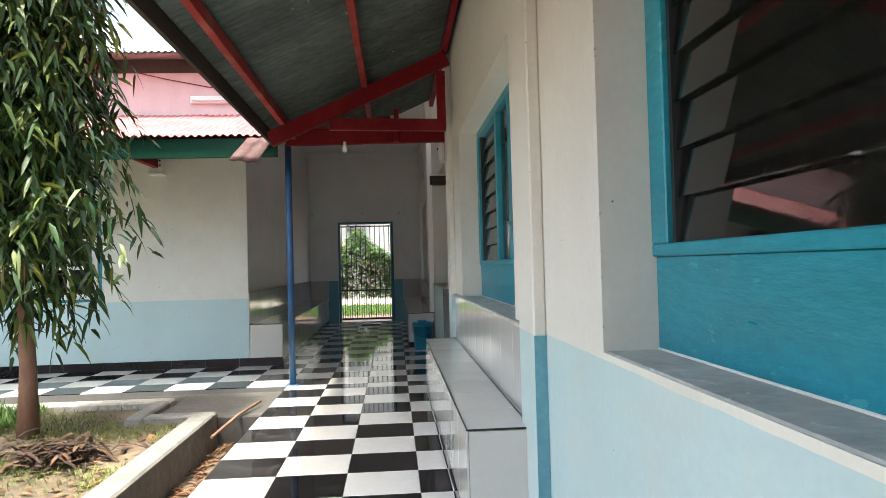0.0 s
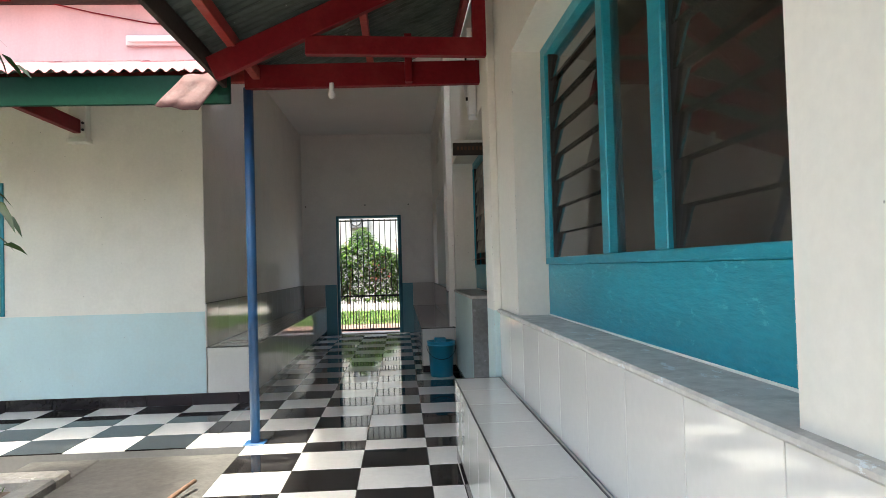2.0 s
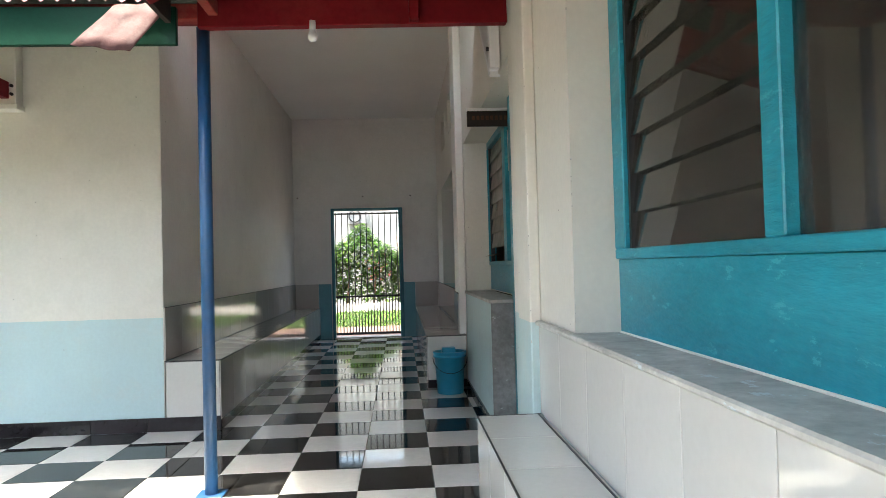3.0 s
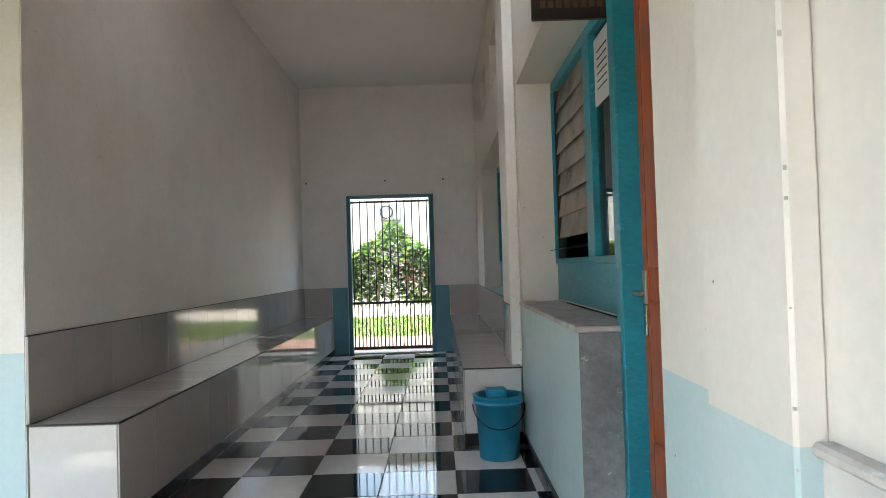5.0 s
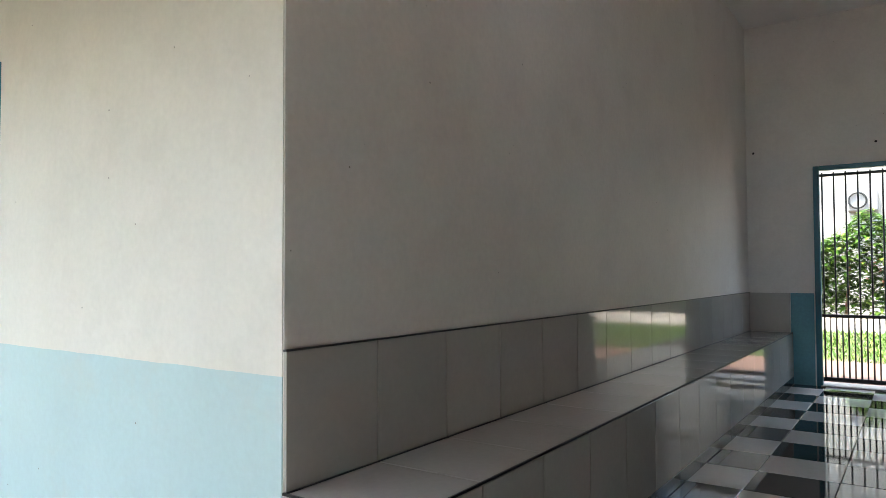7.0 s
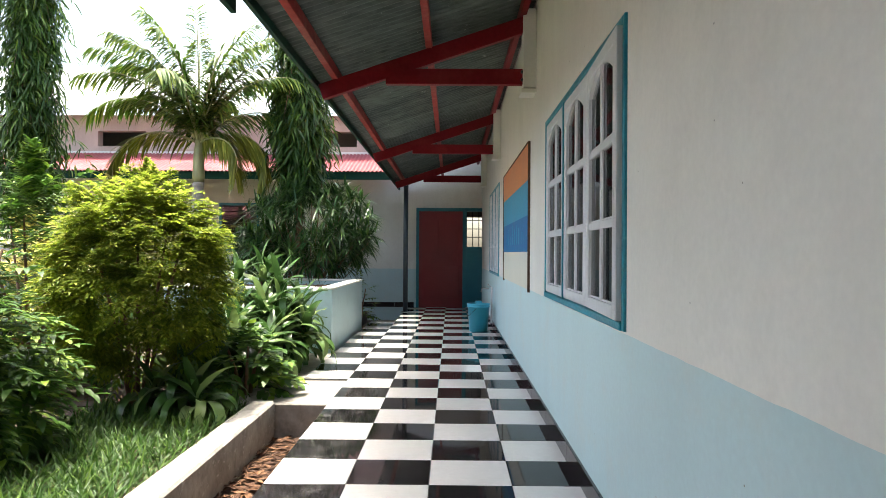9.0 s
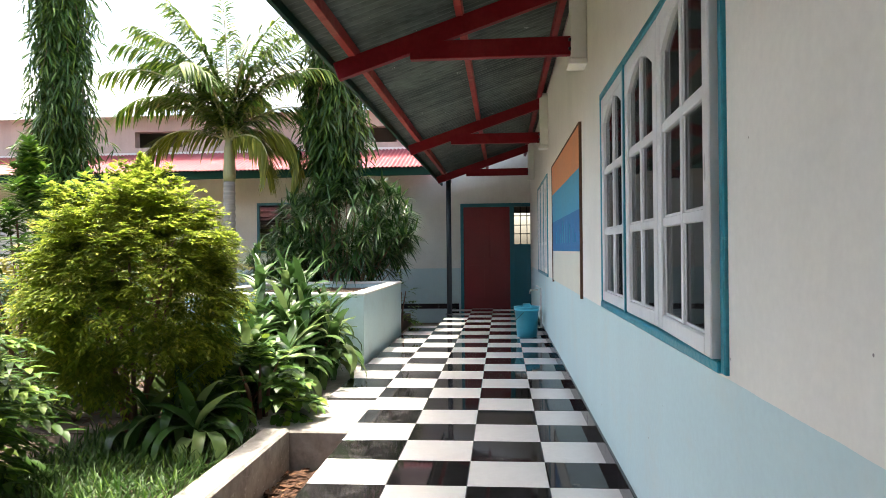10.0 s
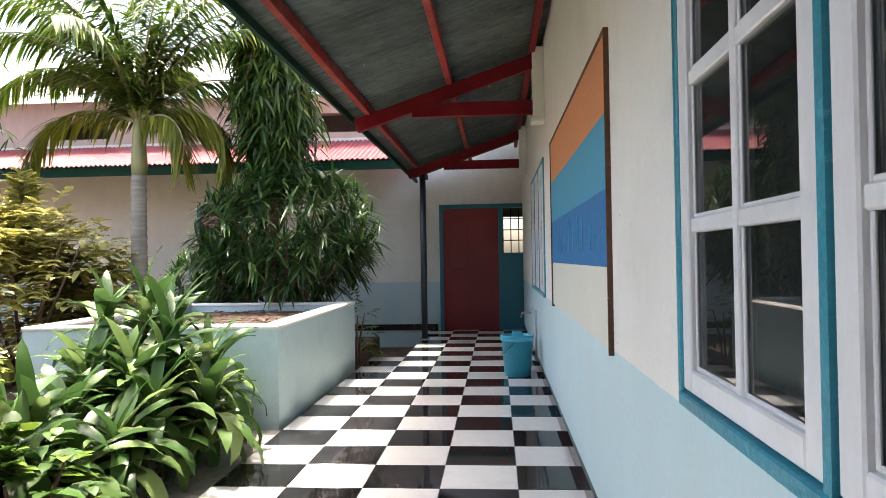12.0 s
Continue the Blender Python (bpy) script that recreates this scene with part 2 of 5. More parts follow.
bucket_mat = surface("teal_blue_plastic", (0.015, 0.24, 0.38), 0.35, var=0.06, bump=0.05, dirt=(0.15, 0.3, 0.36), dirt_amount=0.3)
bucket_mat2 = surface("sky_blue_plastic", (0.06, 0.42, 0.55), 0.35, var=0.06, bump=0.05)
louvre_glass = glassy("smoky_louvre_glass", (0.6, 0.6, 0.57), 0.03, 0.018)
# more flat colour here stands in for light inside the brighter room
louvre_lit = glassy("lit_brown_louvre_glass", (0.6, 0.59, 0.55), 0.03, 0.07)
louvre_frost = glassy("pale_grey_louvre_glass", (0.55, 0.55, 0.53), 0.05, 0.5, (0.42, 0.38, 0.33))
peeled = surface("peeled_grey_blue_plaster", (0.21, 0.23, 0.23), 0.85, var=0.3, bump=1.0, fine=32, chips=(0.42, 0.48, 0.48), chip_at=0.63, dirt=(0.16, 0.17, 0.17), dirt_amount=0.6, big=3)
paper = surface("white_notice_paper", (0.72, 0.72, 0.72), 0.8, var=0.04)
pane_glass = glassy("window_pane_glass", (0.6, 0.64, 0.64), 0.01, 0.02, (0.42, 0.45, 0.43))
# dimness of the unlit rooms is put into this dark plaster colour
room_shade = surface("shade_toned_room_plaster", (0.16, 0.14, 0.12), 0.8, var=0.1)
orange = surface("faded_orange_mural_paint", (0.62, 0.24, 0.10), 0.6, var=0.1, bump=0.1)
sea = surface("sky_blue_mural_paint", (0.06, 0.31, 0.46), 0.6, var=0.12, bump=0.1)
deep = surface("deep_blue_mural_paint", (0.015, 0.15, 0.36), 0.6, var=0.15, bump=0.1, chips=(0.2, 0.42, 0.6))
board_cream = surface("cream_board", (0.66, 0.65, 0.56), 0.6, var=0.05, bump=0.1)
brown = surface("rotten_brown_board_edge", (0.10, 0.05, 0.03), 0.8, var=0.4, bump=0.4, chips=(0.5, 0.42, 0.34))
white_plastic = surface("white_plastic", (0.75, 0.75, 0.74), 0.4, var=0.04)
sign_black = surface("black_sign_board", (0.02, 0.015, 0.012), 0.45, var=0.2)
bark = surface("grey_brown_bark", (0.19, 0.105, 0.07), 0.9, var=0.3, fine=20, bump=0.9, stretch=(1, 1, 0.25), dirt=(0.27, 0.23, 0.19), dirt_amount=0.3)
palm_bark = surface("ringed_grey_palm_bark", (0.29, 0.26, 0.21), 0.85, var=0.4, fine=14, bump=0.8, stretch=(0.2, 0.2, 2.0))
shaft_green = surface("pale_green_crownshaft", (0.27, 0.27, 0.12), 0.5, var=0.15, stretch=(1, 1, 0.2))
leaf_tree = leafy("dark_drooping_leaves", (0.035, 0.085, 0.014), (0.12, 0.20, 0.03))
leaf_tree_sun = leafy("sunlit_drooping_leaves", (0.022, 0.056, 0.013), (0.13, 0.16, 0.03), through_light=0.15)
leaf_palm = leafy("palm_leaflets", (0.075, 0.15, 0.016), (0.25, 0.31, 0.045), through_light=0.35)
leaf_bush = leafy("yellow_green_fine_leaves", (0.25, 0.33, 0.035), (0.50, 0.52, 0.08), through_light=0.6)
leaf_drac = leafy("broad_strap_leaves", (0.065, 0.14, 0.035), (0.25, 0.34, 0.12), rough=0.3, per_object=True)
leaf_feather = leafy("mid_green_feather_leaves", (0.065, 0.15, 0.02), (0.24, 0.36, 0.045))
leaf_whorl = leafy("dark_narrow_whorled_leaves", (0.03, 0.085, 0.02), (0.13, 0.22, 0.05), rough=0.35)
leaf_croton = leafy("yellow_croton_leaves", (0.46, 0.43, 0.11), (0.72, 0.66, 0.28), through_light=0.4)
leaf_palm_old = leafy("yellowing_palm_leaflets", (0.16, 0.18, 0.02), (0.36, 0.33, 0.06))
leaf_hedge = leafy("hedge_leaves", (0.045, 0.115, 0.012), (0.15, 0.24, 0.035), through_light=0.3)
flower_pink = leafy("pink_blossoms", (0.45, 0.10, 0.09), (0.6, 0.25, 0.2))
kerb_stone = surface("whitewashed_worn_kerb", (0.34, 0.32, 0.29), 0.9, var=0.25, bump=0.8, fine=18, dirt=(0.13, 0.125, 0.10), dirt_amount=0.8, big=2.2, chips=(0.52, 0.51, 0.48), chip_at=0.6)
# paler copy of the room plaster, its colour lifted for the brighter room
room_lit = surface("daylight_toned_room_plaster", (0.66, 0.61, 0.54), 0.7, var=0.08)
grass_mat = leafy("grass_blades", (0.07, 0.12, 0.02), (0.24, 0.24, 0.06))
kerb_grass = leafy("fresh_grass_blades", (0.042, 0.105, 0.015), (0.13, 0.22, 0.035))
dead_dark = leafy("dark_dead_leaves", (0.035, 0.02, 0.014), (0.11, 0.06, 0.035), rough=0.8, through_light=0.05)
paving_brown = surface("brown_brick_paving", (0.15, 0.085, 0.065), 0.85, var=0.25, bump=0.5, fine=20, dirt=(0.10, 0.07, 0.055), dirt_amount=0.5)
# white casing toned down likewise, so that it stays below full brightness
casing_grey = surface("toned_down_casing_enamel", (0.24, 0.24, 0.25), 0.5, var=0.08)
# darker than kerb_stone, for the step and east runs of the same bed
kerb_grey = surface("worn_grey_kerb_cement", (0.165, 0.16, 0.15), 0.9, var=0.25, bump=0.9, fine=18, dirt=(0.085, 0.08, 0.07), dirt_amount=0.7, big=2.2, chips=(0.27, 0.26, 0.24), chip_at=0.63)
dry_mat = leafy("dry_leaves", (0.09, 0.04, 0.02), (0.24, 0.12, 0.06), rough=0.8, through_light=0.05)


# ---- building helpers ----
def box(bm, x0, x1, y0, y1, z0, z1, bevel=0.0):
    v = [bm.verts.new(p) for p in ((x0, y0, z0), (x1, y0, z0), (x1, y1, z0), (x0, y1, z0), (x0, y0, z1), (x1, y0, z1), (x1, y1, z1), (x0, y1, z1))]
    fs = [bm.faces.new([v[i] for i in f]) for f in ((3, 2, 1, 0), (4, 5, 6, 7), (0, 1, 5, 4), (1, 2, 6, 5), (2, 3, 7, 6), (3, 0, 4, 7))]
    if bevel:
        es = list({e for f in fs for e in f.edges})
        bmesh.ops.bevel(bm, geom=es, offset=bevel, segments=1, affect="EDGES")
    return bm


def boxes(*dims, bevel=0.0):
    bm = bmesh.new()
    for d in dims:
        box(bm, *d, bevel=bevel)
    return bm


def beam(bm, a, b, w, h, up=(0, 0, 1), bevel=0.004):
    """A squared timber from a to b, w wide and h high."""
    a, b = Vector(a), Vector(b)
    d = (b - a).normalized()
    s = d.cross(Vector(up)).normalized() * (w / 2)
    u = s.cross(d).normalized() * (h / 2)
    v = [bm.verts.new(p + i * s + j * u) for p in (a, b) for i, j in ((-1, -1), (1, -1), (1, 1), (-1, 1))]
    fs = [bm.faces.new([v[i] for i in f]) for f in ((0, 1, 2, 3), (7, 6, 5, 4), (0, 4, 5, 1), (1, 5, 6, 2), (2, 6, 7, 3), (3, 7, 4, 0))]
    bmesh.ops.recalc_face_normals(bm, faces=fs)
    if bevel:
        bmesh.ops.bevel(bm, geom=list({e for f in fs for e in f.edges}), offset=bevel, segments=1, affect="EDGES")
    return bm


def tube(bm, path, radii, sides=10, cap=True):
    """A round limb along a list of points."""
    rings = []
    for i, p in enumerate(path):
        p = Vector(p)
        d = (Vector(path[min(i + 1, len(path) - 1)]) - Vector(path[max(i - 1, 0)])).normalized()
        s = d.orthogonal().normalized() if abs(d.z) < 0.99 else Vector((1, 0, 0))
        s = (s - d * s.dot(d)).normalized()
        u = d.cross(s)
        r = radii[i] if hasattr(radii, "__len__") else radii
        rings.append([bm.verts.new(p + (s * math.cos(2 * math.pi * k / sides) + u * math.sin(2 * math.pi * k / sides)) * r) for k in range(sides)])
    for a, b in zip(rings, rings[1:]):
        for k in range(sides):
            bm.faces.new((a[k], a[(k + 1) % sides], b[(k + 1) % sides], b[k])).smooth = True
    if cap:
        bm.faces.new(rings[0][::-1])
        bm.faces.new(rings[-1])
    return bm


def lathe(bm, cx, cy, profile, sides=28):
    """A turned shape round an upright axis; profile: (radius, height)."""
    rings = [[bm.verts.new((cx + r * math.cos(2 * math.pi * k / sides), cy + r * math.sin(2 * math.pi * k / sides), z)) for k in range(sides)] for r, z in profile]
    for a, b in zip(rings, rings[1:]):
        for k in range(sides):
            bm.faces.new((a[k], a[(k + 1) % sides], b[(k + 1) % sides], b[k])).smooth = True
    return bm


def obj(name, bm, material, parent=None):
    me = bpy.data.meshes.new(name)
    bm.to_mesh(me)
    bm.free()
    me.materials.append(material)
    ob = new(name, me)
    ob.parent = parent
    return ob


def part(name, bm, material, parent, label=""):
    return tagged(obj(name, bm, material, parent), label=label)


def thing(name, label, category, group="", at=(0, 0, 0)):
    e = new(name)
    e.empty_display_size = 0.1
    e.location = at
    return tagged(e, label, category, group)


def setting(name, bm, material, label="", category=""):
    return tagged(obj(name, bm, material), label, category, kind="structure")


def wall_with_openings(lo, hi, face, thick, axis, z0, z1, openings):
    """Boxes of a wall along axis from lo to hi with openings (u0, u1, z0, z1) through it. face: its coordinate, thick: signed depth."""
    bm = bmesh.new()
    f0, f1 = min(face, face + thick), max(face, face + thick)
    cuts = sorted({lo, hi, *[u for o in openings for u in o[:2] if lo < u < hi]})
    for a, b in zip(cuts, cuts[1:]):
        mid = (a + b) / 2
        z = z0
        for o in sorted((o for o in openings if o[0] < mid < o[1]), key=lambda o: o[2]):
            if o[2] > z:
                box(bm, *((f0, f1, a, b) if axis == "y" else (a, b, f0, f1)), z, o[2])
            z = o[3]
        if z < z1:
            box(bm, *((f0, f1, a, b) if axis == "y" else (a, b, f0, f1)), z, z1)
    return bm


def corrugated(x0, x1, y0, y1, z_at, along, pitch=0.076, depth=0.012, rows=6):
    """Corrugated sheets, each lapped over the next; z_at(x, y): their height. along: the axis down the slope, which the ribs follow."""
    bm = bmesh.new()
    lo, hi = (y0, y1) if along == "x" else (x0, x1)
    n = int((hi - lo) / pitch * 6)
    a0, a1 = (x0, x1) if along == "x" else (y0, y1)
    grid = []
    for i in range(n + 1):
        u = lo + (hi - lo) * i / n
        col = []
        for j in range(rows + 1):
            w = a0 + (a1 - a0) * j / rows
            x, y = (w, u) if along == "x" else (u, w)
            col.append(bm.verts.new((x, y, z_at(x, y) + depth * math.sin(2 * math.pi * (u - lo) / pitch) + 0.008 * ((u - lo) / 0.76 % 1.0))))
        grid.append(col)
    for a, b in zip(grid, grid[1:]):
        for j in range(rows):
            bm.faces.new((a[j], b[j], b[j + 1], a[j + 1])).smooth = True
    return bm


# ---- setting: ground and floors ----
def ground():
    bm = bmesh.new()
    # one sheet to the horizon with the drains sunk into it
    xs = [-400, -60, -30, -16.5, -14.3, -12.2, -8.8, -6.3, -2.15, -1.62, -1.2, 0.6, 3, 12, 60, 400]
    ys = [-400, -60, -20, -6, 2, 5.8, 6.45, 6.65, 7.06, 8.7, 14.7, 16, 24, 60, 400]
    def h(x, y):
        return -0.28
    vs = [[bm.verts.new((x, y, h(x, y))) for y in ys] for x in xs]
    for i in range(len(xs) - 1):
        for j in range(len(ys) - 1):
            bm.faces.new((vs[i][j], vs[i + 1][j], vs[i + 1][j + 1], vs[i][j + 1]))
    return setting("ground", bm, soil, "dry brown earth of the courtyard", "ground")


ground()
CELL = 0.4
tile_mesh = {}


def tile_at(parent, x0, x1, y0, y1, black, gap=0.003):
    """One glazed floor tile with eased edges, 9 mm proud of its bed."""
    w, d = round(x1 - x0 - gap, 3), round(y1 - y0 - gap, 3)
    key = (w, d, black)
    if key not in tile_mesh:
        bm = bmesh.new()
        e = 0.0025
        lower = [bm.verts.new((sx * w / 2, sy * d / 2, -0.009)) for sx, sy in ((-1, -1), (1, -1), (1, 1), (-1, 1))]
        mid = [bm.verts.new((sx * w / 2, sy * d / 2, -0.0015)) for sx, sy in ((-1, -1), (1, -1), (1, 1), (-1, 1))]
        top = [bm.verts.new((sx * (w / 2 - e), sy * (d / 2 - e), 0)) for sx, sy in ((-1, -1), (1, -1), (1, 1), (-1, 1))]
        bm.faces.new(top)
        for a, b in ((lower, mid), (mid, top)):
            for k in range(4):
                bm.faces.new((a[k], a[(k + 1) % 4], b[(k + 1) % 4], b[k]))
        me = bpy.data.meshes.new("floor_tile")
        bm.to_mesh(me)
        bm.free()
        me.materials.append(tile_black if black else tile_white)
        tile_mesh[key] = me
    ob = new("floor_tile", tile_mesh[key])
    ob.parent = parent
    ob.location = ((x0 + x1) / 2, (y0 + y1) / 2, random.uniform(-0.0006, 0.0006))
    ob.rotation_euler = (random.uniform(-1, 1) * 0.0012, random.uniform(-1, 1) * 0.0012, 0)
    return ob


def cells(lo, hi, start, step=CELL):
    """Cell indices and clipped ranges of a lattice between lo and hi."""
    i = math.floor((lo - start) / step + 1e-6)
    out = []
    while start + i * step < hi - 0.004:
        out.append((i, max(lo, start + i * step), min(hi, start + (i + 1) * step)))
        i += 1
    return out


floor_1 = setting("floor_1", boxes((-1.2, 0.6, -6, 7.06, -0.3, -0.008)), grout, "grey grout and slab of the veranda", "floor")
floor_2 = setting("floor_2", boxes((-1.88, 0.8, 7.06, 15.0, -0.3, -0.008)), grout, "grey grout and slab of the passage", "floor")
floor_3 = setting("floor_3", boxes((-15.4, -1.88, 7.06, 8.7, -0.3, -0.008), (-12.3, -7.2, 6.66, 7.06, -0.3, -0.008)), grout, "grey grout and slab of the veranda", "floor")

# ---- setting: walls ----
W2 = (0.905, 2.28)
c1_openings = [(-4.47, -1.92, *W2), (-0.61, 1.94, *W2), (3.35, 5.9, 0.872, 2.28), (7.22, 8.15, -0.02, 2.3), (8.15, 9.98, 0.88, 2.3), (11.05, 13.6, 0.88, 2.26), (11.3, 12.0, 2.75, 3.2), (12.6, 13.3, 2.75, 3.2)]
wall_east = setting("wall_east", wall_with_openings(-6, 14.86, 0.47, 0.28, "y", -0.3, 4.3, c1_openings), wall_c1, "cream plaster wall with a pale blue band", "wall")
c2_openings = [(-5.76, -3.60, 0.83, 2.0), (-12.4, -10.25, 0.81, 2.06)]
wall_north = setting("wall_north", wall_with_openings(-15.39, -1.884, 8.6, 0.2, "x", -0.3, 3.02, c2_openings), wall_c2, "cream plaster wall with a pale blue band", "wall")
setting("wall_north_upper", boxes((-15.39, -1.88, 8.6, 8.8, 3.02, 3.86)), wall_pink, "pink plaster wall above the lean-to roof", "wall")
setting("wall_passage_west", boxes((-2.08, -1.88, 8.604, 14.86, -0.3, 3.02), (-2.08, -1.88, 8.8, 14.86, 3.02, 3.9)), wall_in, "grey-white plaster wall of the passage", "wall")
setting("wall_passage_end", wall_with_openings(-2.08, 0.75, 14.86, 0.2, "x", -0.3, 3.9, [(-1.28, -0.13, -0.02, 2.11)]), wall_in, "grey-white plaster end wall with a gateway", "wall")
setting("ceiling_passage", boxes((-1.88, 0.47, 8.8, 14.86, 3.6, 3.68)), ceiling_white, "plain grey-white ceiling", "ceiling")
setting("wall_west", wall_with_openings(-12, 8.8, -15.39, -0.2, "y", -0.3, 3.2, [(7.24, 8.75, -0.02, 2.05), (3.15, 3.98, 1.12, 2.13), (-1.2, -0.3, 1.12, 2.13)]), wall_west, "shaded beige plaster wall with a blue band", "wall")
setting("wall_west_upper", wall_with_openings(-12, 8.6, -15.39, -0.2, "y", 3.2, 3.95, [(4.6, 6.0, 3.3, 3.62), (0.6, 1.6, 3.3, 3.62)]), wall_tan, "tan plaster wall above the lean-to roof", "wall")
setting("wall_south", boxes((-15.4, 0.75, -9.2, -9.0, -0.3, 4.0)), wall_pink, "pink plaster wall closing the courtyard", "wall")

# ---- setting: rooms behind the windows ----
def room(name, y0, y1, material, label, daylight_openings=()):
    """Plain shell of a classroom behind the east wall. Unseen openings can be added in its far wall to let daylight in.
    """
    bm = wall_with_openings(y0, y1, 5.5, 0.1, "y", 0.0, 3.2, daylight_openings)
    for dims in ((0.75, 5.5, y0, y0 + 0.1, 0, 3.2), (0.75, 5.5, y1 - 0.1, y1, 0, 3.2), (0.75, 5.6, y0, y1, 3.2, 3.3), (0.75, 5.6, y0, y1, -0.1, 0.0)):
        box(bm, *dims)
    return setting(name, bm, material, label, "room")


room("room_east", -6.1, 2.62, room_shade, "dim classroom behind the louvres")
room("room_east_middle", 2.72, 7.0, room_lit, "daylit classroom behind the louvres", [(2.9, 4.6, 0.8, 2.6), (4.9, 6.7, 0.8, 2.6)])
room("room_east_far", 7.1, 15.0, room_shade, "dim classroom behind the louvres")
setting("room_north", boxes((-15.39, -2.08, 13.5, 13.6, 0, 3.2), (-15.39, -2.08, 8.8, 13.6, 3.0, 3.1), (-15.39, -2.08, 8.8, 13.6, -0.1, 0.0), (-15.5, -15.39, 8.8, 13.6, 0, 3.2), (-8.2, -8.1, 8.8, 13.5, 0, 3.0)), room_shade, "dim classroom behind the sash windows", "room")
# the high panel is added behind the upper vents to keep them dark
setting("room_west", boxes((-20, -15.59, 3, 3.1, 0, 3), (-20.1, -20, -12, 8.1, 0, 3), (-20.1, -20, 8.1, 9, 0, 1.15), (-20.1, -20, 8.1, 9, 2.1, 3), (-20, -15.59, -12, 9, 3.0, 3.1), (-20, -15.59, -12, 9, -0.1, 0.0), (-20, -15.59, 8.9, 9, 0, 3), (-16.4, -16.3, -12, 9, 3.1, 4.0)), room_shade, "dim room behind the barred window", "room")

# ---- roofs ----
def c2_z(x, y):
    return 2.47 + (y - 6.85) * 0.335


def c1_z(x, y):
    return 2.46 + (x + 1.3) * 0.455


def west_z(x, y):
    return 2.62 + (-13.95 - x) * 0.36


def roof(name, label, sheet, under, material, below):
    r = tagged(new(name), label, "roof", kind="structure")
    part("sheet", sheet, material, r)
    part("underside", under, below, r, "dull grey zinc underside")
    return r


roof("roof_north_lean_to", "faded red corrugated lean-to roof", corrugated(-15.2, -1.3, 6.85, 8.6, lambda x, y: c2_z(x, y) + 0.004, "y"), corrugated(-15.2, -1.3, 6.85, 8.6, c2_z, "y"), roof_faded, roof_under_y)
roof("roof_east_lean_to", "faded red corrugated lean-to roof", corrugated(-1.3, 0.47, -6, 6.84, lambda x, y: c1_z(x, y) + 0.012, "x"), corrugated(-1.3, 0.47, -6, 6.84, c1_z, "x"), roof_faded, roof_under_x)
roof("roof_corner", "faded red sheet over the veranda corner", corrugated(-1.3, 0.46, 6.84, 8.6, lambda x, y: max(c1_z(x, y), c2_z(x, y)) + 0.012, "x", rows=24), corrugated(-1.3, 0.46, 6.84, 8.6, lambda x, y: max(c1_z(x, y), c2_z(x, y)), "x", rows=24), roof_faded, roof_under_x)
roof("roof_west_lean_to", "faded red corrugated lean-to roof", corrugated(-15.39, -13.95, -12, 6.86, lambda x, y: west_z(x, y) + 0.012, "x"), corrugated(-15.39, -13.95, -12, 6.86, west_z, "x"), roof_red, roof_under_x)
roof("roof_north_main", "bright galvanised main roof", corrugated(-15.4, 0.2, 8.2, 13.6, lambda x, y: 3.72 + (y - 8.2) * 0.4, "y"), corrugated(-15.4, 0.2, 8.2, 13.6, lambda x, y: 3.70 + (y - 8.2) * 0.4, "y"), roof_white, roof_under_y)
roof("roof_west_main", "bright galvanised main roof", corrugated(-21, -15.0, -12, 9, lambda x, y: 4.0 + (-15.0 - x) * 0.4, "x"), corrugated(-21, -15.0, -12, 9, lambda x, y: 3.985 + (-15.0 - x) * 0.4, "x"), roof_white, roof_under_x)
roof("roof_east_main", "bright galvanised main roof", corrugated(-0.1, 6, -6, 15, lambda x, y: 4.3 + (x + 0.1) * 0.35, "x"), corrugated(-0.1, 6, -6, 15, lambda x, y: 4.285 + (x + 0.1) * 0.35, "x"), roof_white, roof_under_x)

# ---- eaves, trusses and posts ----
def eave_board(name, a, b, w, h, material, label):
    bm = bmesh.new()
    beam(bm, a, b, w, h)
    return setting(name, bm, material, label, "fascia")


eave_board("fascia_north_edge", (-15.2, 6.9, 2.425), (-4.4, 6.9, 2.425), 0.03, 0.06, green_wood, "narrow dark green painted eave board")
eave_board("fascia_north", (-4.4, 6.9, 2.36), (-1.22, 6.9, 2.36), 0.03, 0.19, green_wood, "dark green painted fascia board")
eave_board("fascia_east", (-1.25, -6, 2.42), (-1.25, 6.86, 2.42), 0.03, 0.12, dark_wood, "weathered dark fascia board")
eave_board("fascia_west", (-14.0, -12, 2.55), (-14.0, 6.84, 2.55), 0.03, 0.14, green_wood, "dark green painted fascia board")


def purlin(name, a, b, material, w=0.05, h=0.08):
    bm = bmesh.new()
    beam(bm, a, b, w, h)
    return setting(name, bm, material, "red painted timber purlin", "purlin")


# purlins towards the eave get the lighter red, those by the wall the darker
for y in (7.06, 7.78, 8.5):
    purlin("purlin", (-15.2, y, c2_z(0, y) - 0.055), (-1.3 + (y - 6.85) * 0.72, y, c2_z(0, y) - 0.055), red_light if y < 8 else red_wood)
for x in (-1.08, -0.34, 0.4):
    purlin("purlin", (x, -6, c1_z(x, 0) - 0.06), (x, min(8.58, 6.84 + (x + 1.3) * 1.3), c1_z(x, 0) - 0.06), red_light if x < 0 else red_wood)
for x in (-14.2, -14.9):
    purlin("purlin", (x, -12, west_z(x, 0) - 0.055), (x, 6.86, west_z(x, 0) - 0.055), red_wood)


